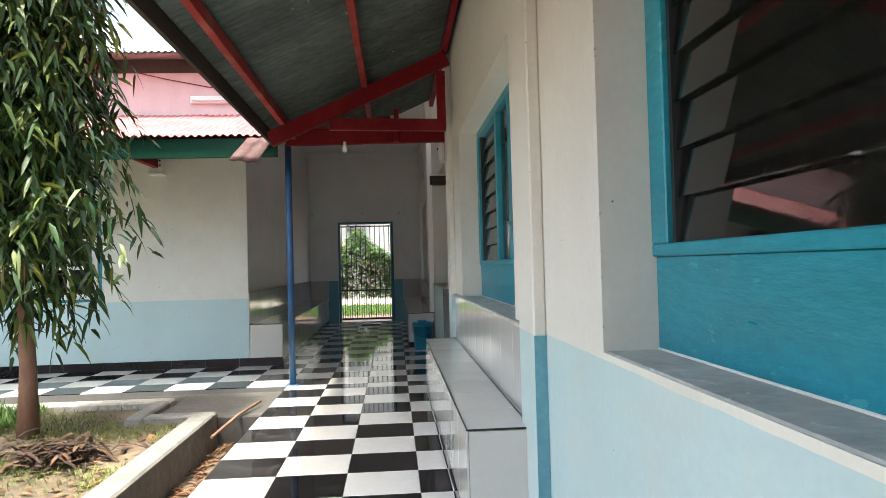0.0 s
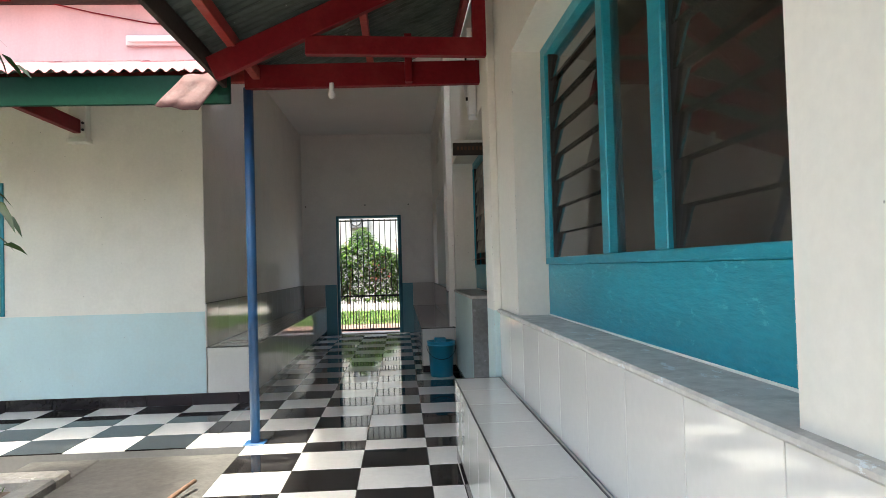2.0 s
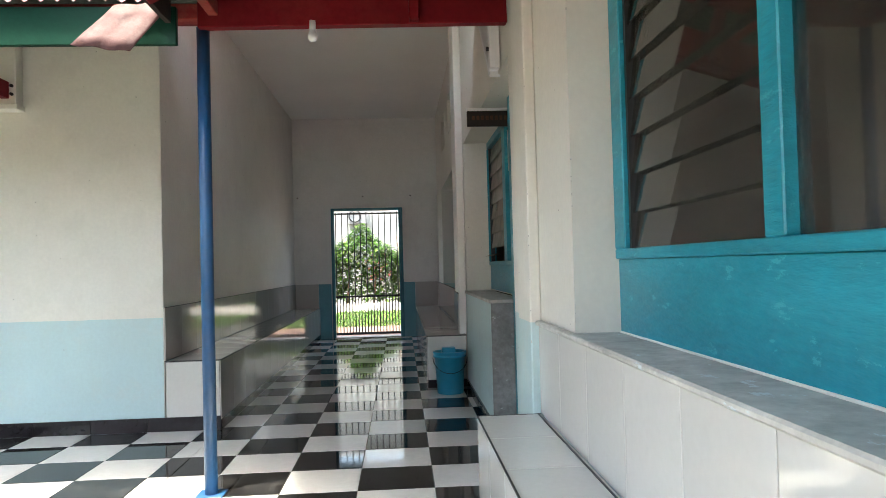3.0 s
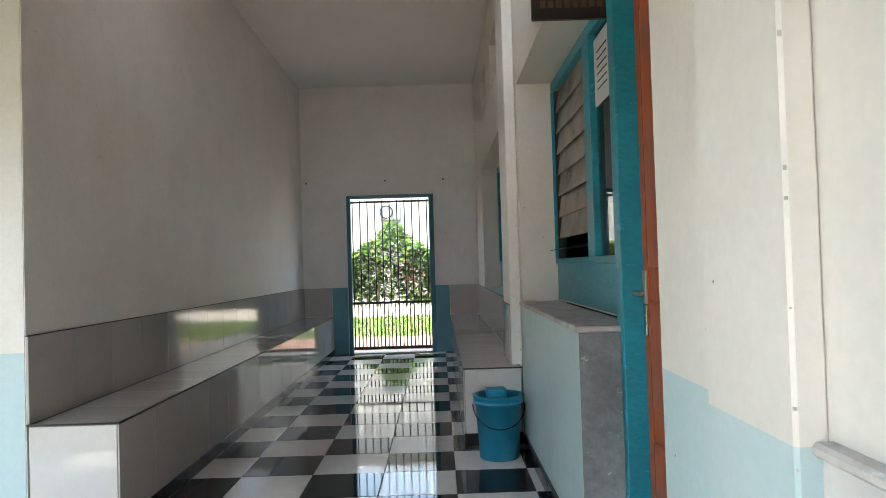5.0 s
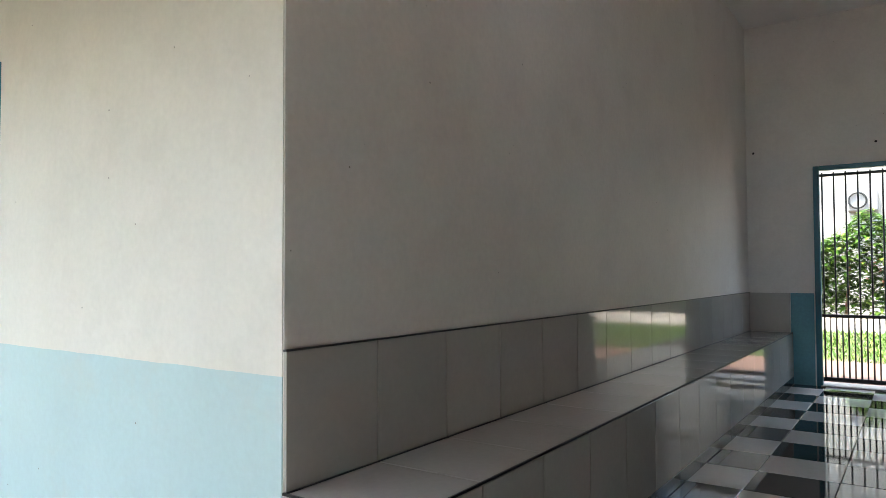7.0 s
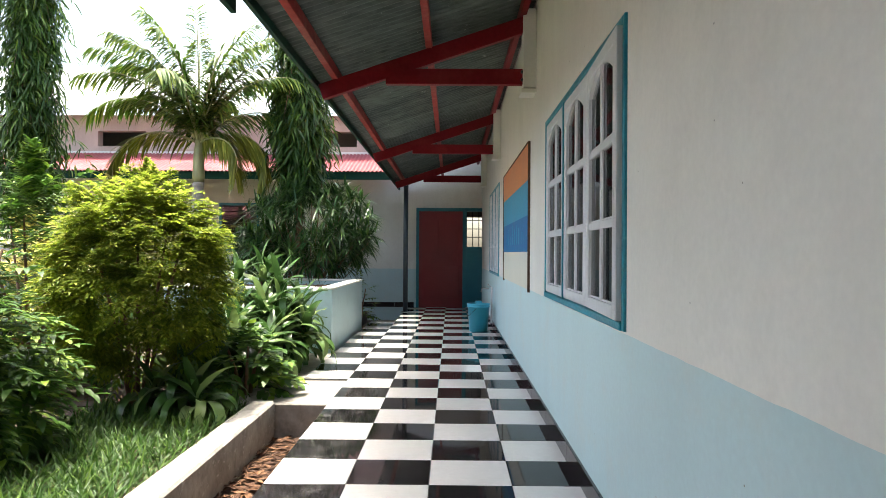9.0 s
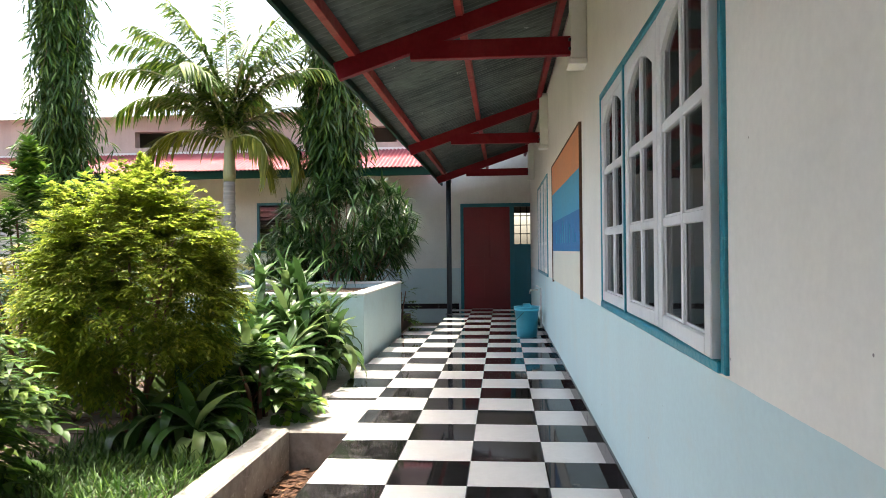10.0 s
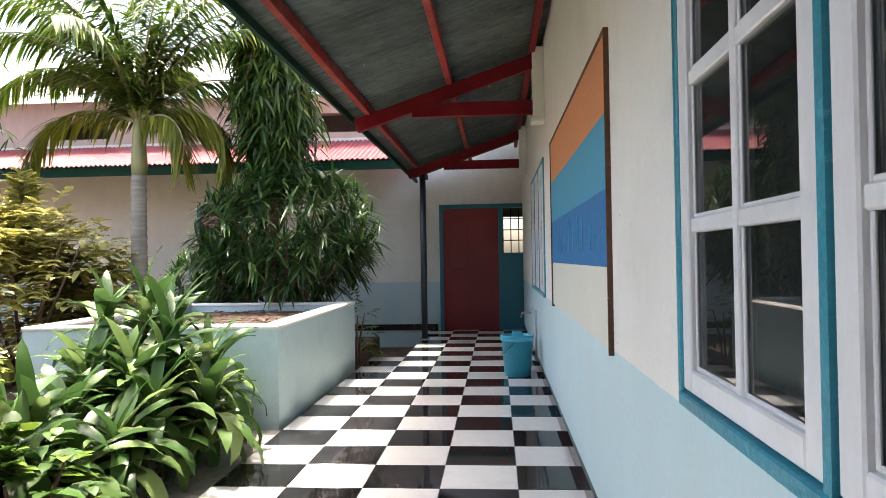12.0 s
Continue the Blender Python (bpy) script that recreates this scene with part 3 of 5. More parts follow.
def truss_north(x):
    """A lean-to truss: sloping rafter, level tie to the wall, and a cream corbel on the wall."""
    t = thing("roof_truss", "dark red painted timber lean-to truss", "truss", "lean-to trusses", (x, 8.55, 2.4))
    t.location = (0, 0, 0)
    bm = bmesh.new()
    beam(bm, (x, 6.95, c2_z(x, 6.95) - 0.155), (x, 8.55, c2_z(x, 8.55) - 0.155), 0.06, 0.12)
    part("rafter", bm, red_wood, t)
    bm = bmesh.new()
    beam(bm, (x + 0.001, 7.45, 2.47), (x + 0.001, 8.52, 2.47), 0.056, 0.12)
    part("tie_beam", bm, red_wood, t)
    part("corbel", boxes((x - 0.075, x + 0.075, 8.5, 8.6, 2.37, 2.98), (x - 0.09, x + 0.09, 8.48, 8.6, 2.33, 2.37), bevel=0.006), cream_paint, t, "cream plaster corbel on the wall")
    for z in (2.44, 2.5):
        part("bolt", tube(bmesh.new(), [(x + 0.05, 8.485, z), (x + 0.05, 8.5, z)], 0.012, 8), black_iron, t)
    return t


for x in (-2.92, -6.4, -10.1, -13.7):
    truss_north(x)


def truss_east(y):
    t = thing("roof_truss", "dark red painted timber lean-to truss", "truss", "lean-to trusses")
    bm = bmesh.new()
    beam(bm, (-1.2, y, c1_z(-1.2, y) - 0.17), (0.42, y, c1_z(0.42, y) - 0.17), 0.06, 0.14)
    part("rafter", bm, red_wood, t)
    bm = bmesh.new()
    beam(bm, (-0.66, y + 0.001, 2.47), (0.4, y + 0.001, 2.45), 0.056, 0.11)
    part("tie_beam", bm, red_wood, t)
    bm = bmesh.new()
    beam(bm, (0.36, y, 2.46), (0.36, y, 2.95), 0.056, 0.08, up=(1, 0, 0))
    part("post", bm, red_wood, t)
    return t


for y in (-1.2, 2.6, 6.36):
    truss_east(y)
bm = bmesh.new()
beam(bm, (-1.16, 7.06, 2.48), (0.44, 7.06, 2.50), 0.06, 0.16)
beam(bm, (-0.05, 7.0, 2.42), (-0.05, 7.0, 2.75), 0.06, 0.05, up=(1, 0, 0))
tagged(obj("beam", bm, red_wood), "dark red painted timber cross beam at the roof corner", "beam")


def post(x, y, top, r, material, label):
    p = thing("veranda_post", label, "post", "", (x, y, 0))
    part("tube", tube(bmesh.new(), [(0, 0, 0.0), (0, 0, top)], r, 16), material, p)
    part("base_plate", boxes((-0.07, 0.07, -0.07, 0.07, 0.0, 0.008), bevel=0.002), material, p)
    return p


post(-1.15, 7.1, 2.42, 0.033, pole_blue, "slim dark blue steel veranda post on the tile corner")
post(-14.2, 7.1, 2.58, 0.045, pole_dark, "slim dark steel veranda post on the tiles")

# loose end of red sheet at the roof corner
bm = bmesh.new()
grid = []
for i in range(13):
    u = i / 12
    grid.append([bm.verts.new((-1.50 + 0.27 * u - 0.16 * v, 6.84 - 0.09 * v + 0.006 * math.sin(u * 13 + v * 2) + 0.008 * math.sin(v * 5), 2.44 + 0.02 * u - 0.22 * v - 0.055 * u * v + 0.006 * math.sin(u * 12 + v * 3))) for v in (0, 0.25, 0.5, 0.75, 1)])
for a, b in zip(grid, grid[1:]):
    for j in range(4):
        bm.faces.new((a[j], b[j], b[j + 1], a[j + 1])).smooth = True
ob = tagged(obj("roof_flashing", bm, flash_red), "bent loose piece of faded red roof sheet", "flashing")
ob.modifiers.new("thick", "SOLIDIFY").thickness = 0.004

lamp = thing("bare_bulb", "unlit white bulb in a holder under the beam", "bulb", "", (-0.575, 7.03, 2.43))
part("holder", lathe(bmesh.new(), 0, 0, [(0.0, 0.0), (0.016, 0.0), (0.017, -0.04), (0.014, -0.048)], 14), white_plastic, lamp)
part("bulb", lathe(bmesh.new(), 0, 0, [(0.013, -0.045), (0.023, -0.07), (0.025, -0.085), (0.017, -0.105), (0.0, -0.11)], 16), white_plastic, lamp)

# solid dark strip on the wall in place of the shade under the eave
setting("eave_shade_strip", boxes((-15.2, -1.9, 8.57, 8.6, 3.58, 3.74)), dark_wood, "dark strip standing in for the shaded gap under the main eave", "eave")
for k in range(11):
    x = -2.35 - k * 1.2
    end = boxes((x - 0.05, x + 0.05, 8.25, 8.57, 3.60, 3.70), bevel=0.004)
    tagged(obj("rafter_end", end, red_wood), "red painted rafter end under the main eave", "rafter", "rafter ends", "structure")

tubefix = thing("fluorescent_fitting", "unlit white tube lamp fitting on the pink wall", "lamp", "", (0, 0, 0))
part("housing", boxes((-2.52, -1.9, 8.56, 8.6, 3.20, 3.29), bevel=0.005), white_plastic, tubefix)
part("tube", tube(bmesh.new(), [(-2.49, 8.54, 3.235), (-1.93, 8.54, 3.235)], 0.014, 10), white_plastic, tubefix)

# ---- pilasters, sills and skirting of the east wall ----
def edge_chips(x, y, z0, z1, n):
    """Small flakes broken out along an upright plaster edge, up to 9 mm long."""
    bm = bmesh.new()
    for _ in range(n):
        z, h, w = random.uniform(z0, z1), random.uniform(0.002, 0.009), random.uniform(0.0012, 0.0022)
        box(bm, x - w, x + w, y - w, y + w, z, z + h)
    return bm


for y in (-1.25, 2.67, 6.5):
    pil = setting("pilaster", boxes((0.42, 0.47, y, y + 0.31, 0, 3.1), bevel=0.006), wall_c1, "cream pilaster with a blue foot and chipped edges", "pilaster")
    part("chipped_edge", edge_chips(0.4225, y + 0.002, 0.1, 3.0, 16), sill_stone, pil, "small chips along the edge")
    part("chipped_edge", edge_chips(0.4225, y + 0.308, 0.1, 3.0, 12), sill_stone, pil)
setting("pilaster_passage", boxes((0.40, 0.47, 10.1, 10.55, 0, 3.6), bevel=0.006), wall_in, "grey-white pilaster", "pilaster")
for y, z0, z1 in ((1.94, 0.92, 2.2), (5.9, 0.9, 2.2), (3.35, 0.9, 2.2), (7.22, 0.1, 2.2)):
    part("chipped_edge", edge_chips(0.4715, y, z0, z1, 10), sill_stone, wall_east, "small chips along the opening")
for x0, y0, y1, zt in ((0.44, 2.98, 6.5, 0.893), (0.474, -0.609, 1.939, 0.909)):
    setting("window_ledge", boxes((x0, 0.64, y0, y1, 0.872, zt), bevel=0.006), sill_stone, "worn cement ledge under the window", "sill")
setting("window_ledge_passage", boxes((0.445, 0.69, 8.14, 9.97, 0.88, 0.905), bevel=0.005), sill_stone, "worn cement ledge over the low blue wall", "sill")
setting("low_wall_face", boxes((0.455, 0.47, 8.15, 9.96, 0.0, 0.88)), blue_paint, "scuffed pale blue low wall", "wall")
setting("low_wall_end", boxes((0.456, 0.61, 8.137, 8.15, 0.0, 0.88)), peeled, "peeled grey-blue end of the low wall", "wall")


for y in (2.67,):
    setting("pilaster_foot", boxes((0.421, 0.4695, y - 0.003, y, 0.0, 0.88)), teal_dull, "worn dull blue paint on the pilaster side", "trim")
bm = bmesh.new()
tube(bm, [(-3.9, 8.585, 3.72), (-3.3, 8.58, 3.62), (-2.8, 8.58, 3.5), (-2.3, 8.58, 3.40), (-1.9, 8.585, 3.38)], 0.006, 6)
tagged(obj("cable", bm, red_wood), "thin red cable sagging along the pink wall", "cable")

# ---- louvre windows ----
def louvre_window(name, y0, y1, x, z0, z1, bays, sill_h, label, glass=None, loose=False):
    """A teal timber frame with louvre bays and fixed panes over a solid panel. bays: (y0, y1, kind)."""
    w = tagged(new(name), label, "window", kind="structure")
    f = 0.06
    part("panel", boxes((x, x + 0.04, y0, y1, z0, z0 + sill_h), bevel=0.003), teal, w, "flaking teal painted panel")
    part("bead", boxes((x - 0.005, x, y0, y1, z0 + 0.002, z0 + 0.010), bevel=0.002), cream_paint, w, "pale bead along the sill")
    part("rail", boxes((x - 0.012, x + 0.06, y0, y1, z0 + sill_h, z0 + sill_h + 0.035), bevel=0.004), teal, w)
    part("head", boxes((x - 0.01, x + 0.06, y0, y1, z1 - f, z1), bevel=0.004), teal, w)
    zb, zt = z0 + sill_h + 0.035, z1 - f
    ys = [(y0, bays[0][0])] + [(a[1], b[0]) for a, b in zip(bays, bays[1:])] + [(bays[-1][1], y1)]
    for a, b in ys:
        part("jamb", boxes((x - 0.012, x + 0.06, a, b, zb, zt), bevel=0.004), teal, w)
    for a, b, kind in bays:
        if kind == "louvre":
            n = 8
            step = (zt - zb) / n
            for side in (a + 0.012, b - 0.012):
                part("louvre_rail", boxes((x + 0.005, x + 0.04, side - 0.01, side + 0.01, zb, zt)), black_iron, w)
            for k in range(n):
                zc = zb + (k + 0.5) * step
                bm = bmesh.new()
                ang = radians(78 if loose and k == 0 else 8)
                dx, dz = math.sin(ang) * step * 0.56, math.cos(ang) * step * 0.56
                xm = x + 0.022
                v = [(xm + dx, a + 0.012, zc + dz), (xm + dx, b - 0.012, zc + dz), (xm - dx, b - 0.012, zc - dz), (xm - dx, a + 0.012, zc - dz)]
                q = [bm.verts.new(p) for p in v] + [bm.verts.new((p[0] + 0.005, p[1], p[2] - 0.002)) for p in v]
                for fc in ((0, 1, 2, 3), (7, 6, 5, 4), (0, 4, 5, 1), (2, 6, 7, 3), (1, 5, 6, 2), (3, 7, 4, 0)):
                    bm.faces.new([q[i] for i in fc])
                s = part("slat", bm, glass or louvre_glass, w)
                s.visible_shadow = False
        else:
            bm = boxes((x + 0.02, x + 0.025, a, b, zb, zt))
            s = part("pane", bm, glass if glass is louvre_lit else pane_glass, w)
            s.visible_shadow = False
    return w


for i, dy in enumerate((-3.92, -0.04, 3.9)):
    y = -0.57 + dy
    louvre_window("window_%d" % (i + 1), y, y + 2.55, 0.63, 0.905 if i < 2 else 0.89, 2.28, [(y + 0.07, y + 0.9, "louvre"), (y + 1.0, y + 1.45, "pane"), (y + 1.53, y + 2.44, "louvre")], 0.265, "teal timber window with glass louvres and a fixed pane", louvre_lit if i == 2 else None)
louvre_window("window_4", 8.332, 9.975, 0.70, 0.907, 2.298, [(8.345, 8.85, "pane"), (9.0, 9.96, "louvre")], 0.23, "teal timber window with glass louvres, the lowest slat open", louvre_frost, True)
notice = thing("notice", "white paper notice with grey lines behind the pane", "notice", "", (0, 0, 0))
part("sheet", boxes((0.712, 0.714, 8.56, 8.84, 1.88, 2.2)), paper, notice)
for k in range(6):
    part("text_bar", boxes((0.710, 0.712, 8.6, 8.78, 1.95 + k * 0.035, 1.957 + k * 0.035)), pole_dark, notice)
louvre_window("window_5", 11.05, 13.6, 0.66, 0.88, 2.26, [(11.12, 11.95, "louvre"), (12.05, 12.5, "pane"), (12.6, 13.5, "louvre")], 0.26, "teal timber window with glass louvres", louvre_frost)

# ---- door of the east wall ----
d = tagged(new("door_1"), "varnished red-brown panel door in a teal frame, shut", "door", kind="structure")
part("frame", boxes((0.612, 0.746, 8.10, 8.188, 0, 2.3), (0.69, 0.746, 8.188, 8.33, 0.907, 2.3), (0.66, 0.746, 7.222, 7.33, 0, 2.298), (0.66, 0.746, 7.33, 8.10, 2.2, 2.298), bevel=0.004), teal, d, "scuffed teal door frame")
leaf = part("leaf", boxes((0.700, 0.74, 7.33, 8.10, 0.01, 2.2)), door_wood, d)
for z0, z1 in ((0.15, 0.5), (0.62, 1.0), (1.12, 2.05)):
    for y0, y1 in ((7.44, 7.72), (7.80, 8.02)):
        bm = boxes((0.685, 0.701, y0, y1, z0, z1), bevel=0.006)
        part("raised_panel", bm, door_wood, leaf)
part("stile", boxes((0.692, 0.701, 8.045, 8.098, 0.02, 2.19), (0.692, 0.701, 7.34, 7.41, 0.02, 2.19), (0.692, 0.701, 7.73, 7.79, 0.02, 2.19)), door_wood, leaf)
handle = part("handle_plate", boxes((0.684, 0.694, 8.052, 8.09, 0.87, 1.11), bevel=0.003), chrome, d, "worn steel handle plate")
part("lever", boxes((0.640, 0.685, 8.065, 8.077, 1.02, 1.034), (0.640, 0.652, 7.985, 8.077, 1.02, 1.034), bevel=0.003), chrome, d, "steel lever handle")

sign = thing("door_sign", "small black hanging sign with a pale top edge", "sign", "", (0, 0, 0))
part("plate", boxes((0.345, 0.695, 8.32, 8.345, 2.13, 2.24), bevel=0.003), sign_black, sign)
part("top_strip", boxes((0.345, 0.695, 8.315, 8.35, 2.24, 2.26)), white_plastic, sign, "white top strip")
for k in range(9):
    part("letter_bar", boxes((0.38 + k * 0.033, 0.38 + k * 0.033 + 0.02, 8.317, 8.321, 2.175, 2.205)), brown, sign)

bracket = thing("wall_bracket", "white painted timber bracket with two dark bolts", "bracket", "", (0, 0, 0))
part("upright", boxes((0.40, 0.46, 7.45, 7.52, 2.3, 2.95), bevel=0.004), white_wood, bracket)
bm = bmesh.new()
beam(bm, (0.45, 7.6, 2.3), (0.45, 8.2, 2.9), 0.04, 0.07, up=(1, 0, 0))
part("brace", bm, white_wood, bracket)
for z in (2.42, 2.72):
    part("bolt", tube(bmesh.new(), [(0.385, 7.485, z), (0.40, 7.485, z)], 0.014, 8), black_iron, bracket)


# ---- tiled benches and wainscot ----
tile_box_cache = {}


def wall_tile(parent, x0, x1, y0, y1, z0, z1, material=None, name="tile"):
    """A glazed tile as its own mesh, shared between equal sizes."""
    dims = (round(x1 - x0, 3), round(y1 - y0, 3), round(z1 - z0, 3), (material or tile_wall).name)
    if dims not in tile_box_cache:
        a, b, c = dims[0] / 2, dims[1] / 2, dims[2] / 2
        bm = boxes((-a, a, -b, b, -c, c), bevel=0.0015)
        me = bpy.data.meshes.new(name)
        bm.to_mesh(me)
        bm.free()
        me.materials.append(material or tile_wall)
        tile_box_cache[dims] = me
    ob = new(name, tile_box_cache[dims])
    ob.parent = parent
    ob.location = ((x0 + x1) / 2, (y0 + y1) / 2, (z0 + z1) / 2)
    return ob


def bench(label, x_wall, x_front, y0, y1, top, ends=(), glaze=None):
    """A masonry bench along y, faced with glazed tiles."""
    b = thing("tiled_bench", label, "bench", "tiled benches", (0, 0, 0))
    lo, hi = min(x_wall, x_front), max(x_wall, x_front)
    g = 0.008
    part("core", boxes((lo + g, hi - g, y0 + g, y1 - g, 0.0, top - g)), grout, b, "grey mortar core")
    n = max(1, round((y1 - y0) / 0.4))
    step = (y1 - y0) / n
    s = 1 if x_front < x_wall else -1
    for k in range(n):
        a, c = y0 + k * step + 0.0023, y0 + (k + 1) * step - 0.0023
        wall_tile(b, lo, hi, a, c, top - g, top, glaze)
        fx = (x_front, x_front + g) if s > 0 else (x_front - g, x_front)
        wall_tile(b, fx[0], fx[1], a, c, 0.075, top - g - 0.002, glaze)
        wall_tile(b, fx[0], fx[1], a, c, 0.0, 0.072, tile_skirt, "skirting_tile")
    ex = (x_front - 0.001, x_front + 0.005) if s > 0 else (x_front - 0.005, x_front + 0.001)
    part("edge_trim", boxes((*ex, y0, y1, top - 0.006, top + 0.0012)), black_iron, b, "thin dark joint along the edge")
    part("back_joint", boxes((x_wall - 0.018, x_wall - 0.012, y0, y1, top - 0.004, top + 0.003) if s > 0 else (x_wall + 0.012, x_wall + 0.018, y0, y1, top - 0.004, top + 0.003)), black_iron, b, "thin dark joint at the wall")
    for e in ends:
        part("edge_trim", boxes((lo, hi, e - 0.001, e + 0.005, top - 0.006, top + 0.0012)), black_iron, b)
        ys = (e, e + g) if e == y0 else (e - g, e)
        # end tiles keep the paler glaze, as the bench end is brightly lit
        wall_tile(b, lo + 0.01, hi - 0.01, ys[0], ys[1], 0.075, top - g - 0.002)
        wall_tile(b, lo + 0.01, hi - 0.01, ys[0], ys[1], 0.0, 0.072, tile_skirt, "skirting_tile")
    return b


bench("white tiled masonry bench against the veranda wall", 0.455, 0.17, 2.88, 6.49, 0.482, (2.88, 6.49))
bench("long white tiled masonry bench in the passage", -1.88, -1.478, 8.6, 14.86, 0.505, (8.6,), tile_passage_shade)
bench("white tiled masonry bench in the passage", 0.455, 0.074, 9.985, 14.86, 0.487, (9.985,), tile_passage_shade)


def wainscot(name, x, depth, y0, y1, z0, z1, glaze=None):
    """A band of glazed tiles on a wall along y."""
    w = tagged(new(name), "band of white glazed wall tiles", "wainscot", kind="structure")
    n = max(1, round((y1 - y0) / 0.4))
    step = (y1 - y0) / n
    for k in range(n):
        a, c = y0 + k * step + 0.0023, y0 + (k + 1) * step - 0.0023
        wall_tile(w, min(x, x + depth), max(x, x + depth), a, c, z0, z1, glaze)
    part("cap_joint", boxes((min(x, x + depth), max(x, x + depth) , y0, y1, z1, z1 + 0.005)), black_iron, w, "thin dark joint over the tiles")
    return w


wainscot("wainscot_veranda", 0.47, -0.015, 2.98, 6.5, 0.485, 0.885)
wainscot("wainscot_passage_west", -1.88, 0.012, 8.6, 14.86, 0.508, 0.89, tile_passage_shade)
wainscot("wainscot_passage_east", 0.47, -0.015, 10.55, 14.86, 0.49, 0.875, tile_passage_shade)
wainscot("wainscot_passage_east", 0.40, -0.012, 10.1, 10.55, 0.49, 0.875, tile_passage_shade)
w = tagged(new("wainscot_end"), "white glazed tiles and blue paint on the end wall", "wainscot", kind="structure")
wall_tile(w, -1.866, -1.5, 14.848, 14.86, 0.508, 0.89, tile_passage_shade)
wall_tile(w, 0.08, 0.453, 14.848, 14.86, 0.49, 0.89, tile_passage_shade)
part("blue_patch", boxes((-1.495, -1.29, 14.852, 14.86, 0.0, 0.89), (-0.12, 0.076, 14.852, 14.86, 0.0, 0.89)), teal_dull, w, "scuffed dull blue paint")

# ---- skirting of the north wall and west wall ----
sk = tagged(new("baseboard"), "black glazed skirting tiles", "baseboard", kind="structure")
for i, a, b in cells(-15.38, -1.48, 0.0):
    wall_tile(sk, a + 0.0015, b - 0.0015, 8.585 if a < -1.9 else 8.59, 8.6, 0.0, 0.1, tile_skirt, "skirting_tile")
for i, a, b in cells(-2.0, 7.2, 0.0):
    wall_tile(sk, -15.39, -15.375, a + 0.0015, b - 0.0015, 0.0, 0.1, tile_skirt, "skirting_tile")
for i, a, b in cells(-1.5, 2.86, 0.0):
    wall_tile(sk, 0.455, 0.47, a + 0.0015, b - 0.0015, 0.0, 0.1, tile_skirt, "skirting_tile")
for i, a, b in cells(6.82, 7.22, 6.82):
    wall_tile(sk, 0.455, 0.47, a + 0.0015, b - 0.0015, 0.0, 0.1, tile_skirt, "skirting_tile")
for i, a, b in cells(8.15, 9.9, 8.15):
    wall_tile(sk, 0.44, 0.455, a + 0.0015, b - 0.0015, 0.0, 0.08, tile_skirt, "skirting_tile")


# ---- gate ----
gt = tagged(new("gate"), "shut blue framed gate of thin black iron bars", "gate", kind="structure")
part("gate_frame", boxes((-1.275, -1.225, 14.82, 14.9, 0, 2.12), (-0.175, -0.11, 14.82, 14.9, 0, 2.12), (-1.225, -0.175, 14.82, 14.9, 2.075, 2.12), bevel=0.004), teal_plain, gt, "teal painted timber frame")
part("rail", boxes((-1.24, -0.17, 14.87, 14.9, 0.66, 0.69), bevel=0.003), black_iron, gt)
part("rail", boxes((-1.24, -0.17, 14.87, 14.9, 0.05, 0.09), bevel=0.003), black_iron, gt)
part("rail", boxes((-1.24, -0.17, 14.87, 14.9, 2.02, 2.045), bevel=0.003), black_iron, gt)
for k in range(11):
    x = -1.205 + k * 0.1
    part("bar", tube(bmesh.new(), [(x, 14.885, 0.05), (x, 14.885, 2.06)], 0.008, 8), black_iron, gt)
for k in range(10):
    x = -1.155 + k * 0.1
    part("short_bar", tube(bmesh.new(), [(x, 14.885, 0.05), (x, 14.885, 0.67)], 0.007, 8), black_iron, gt)
part("threshold", boxes((-1.24, -0.17, 14.8, 15.1, -0.02, 0.012)), concrete_pale, gt, "pale cement threshold")


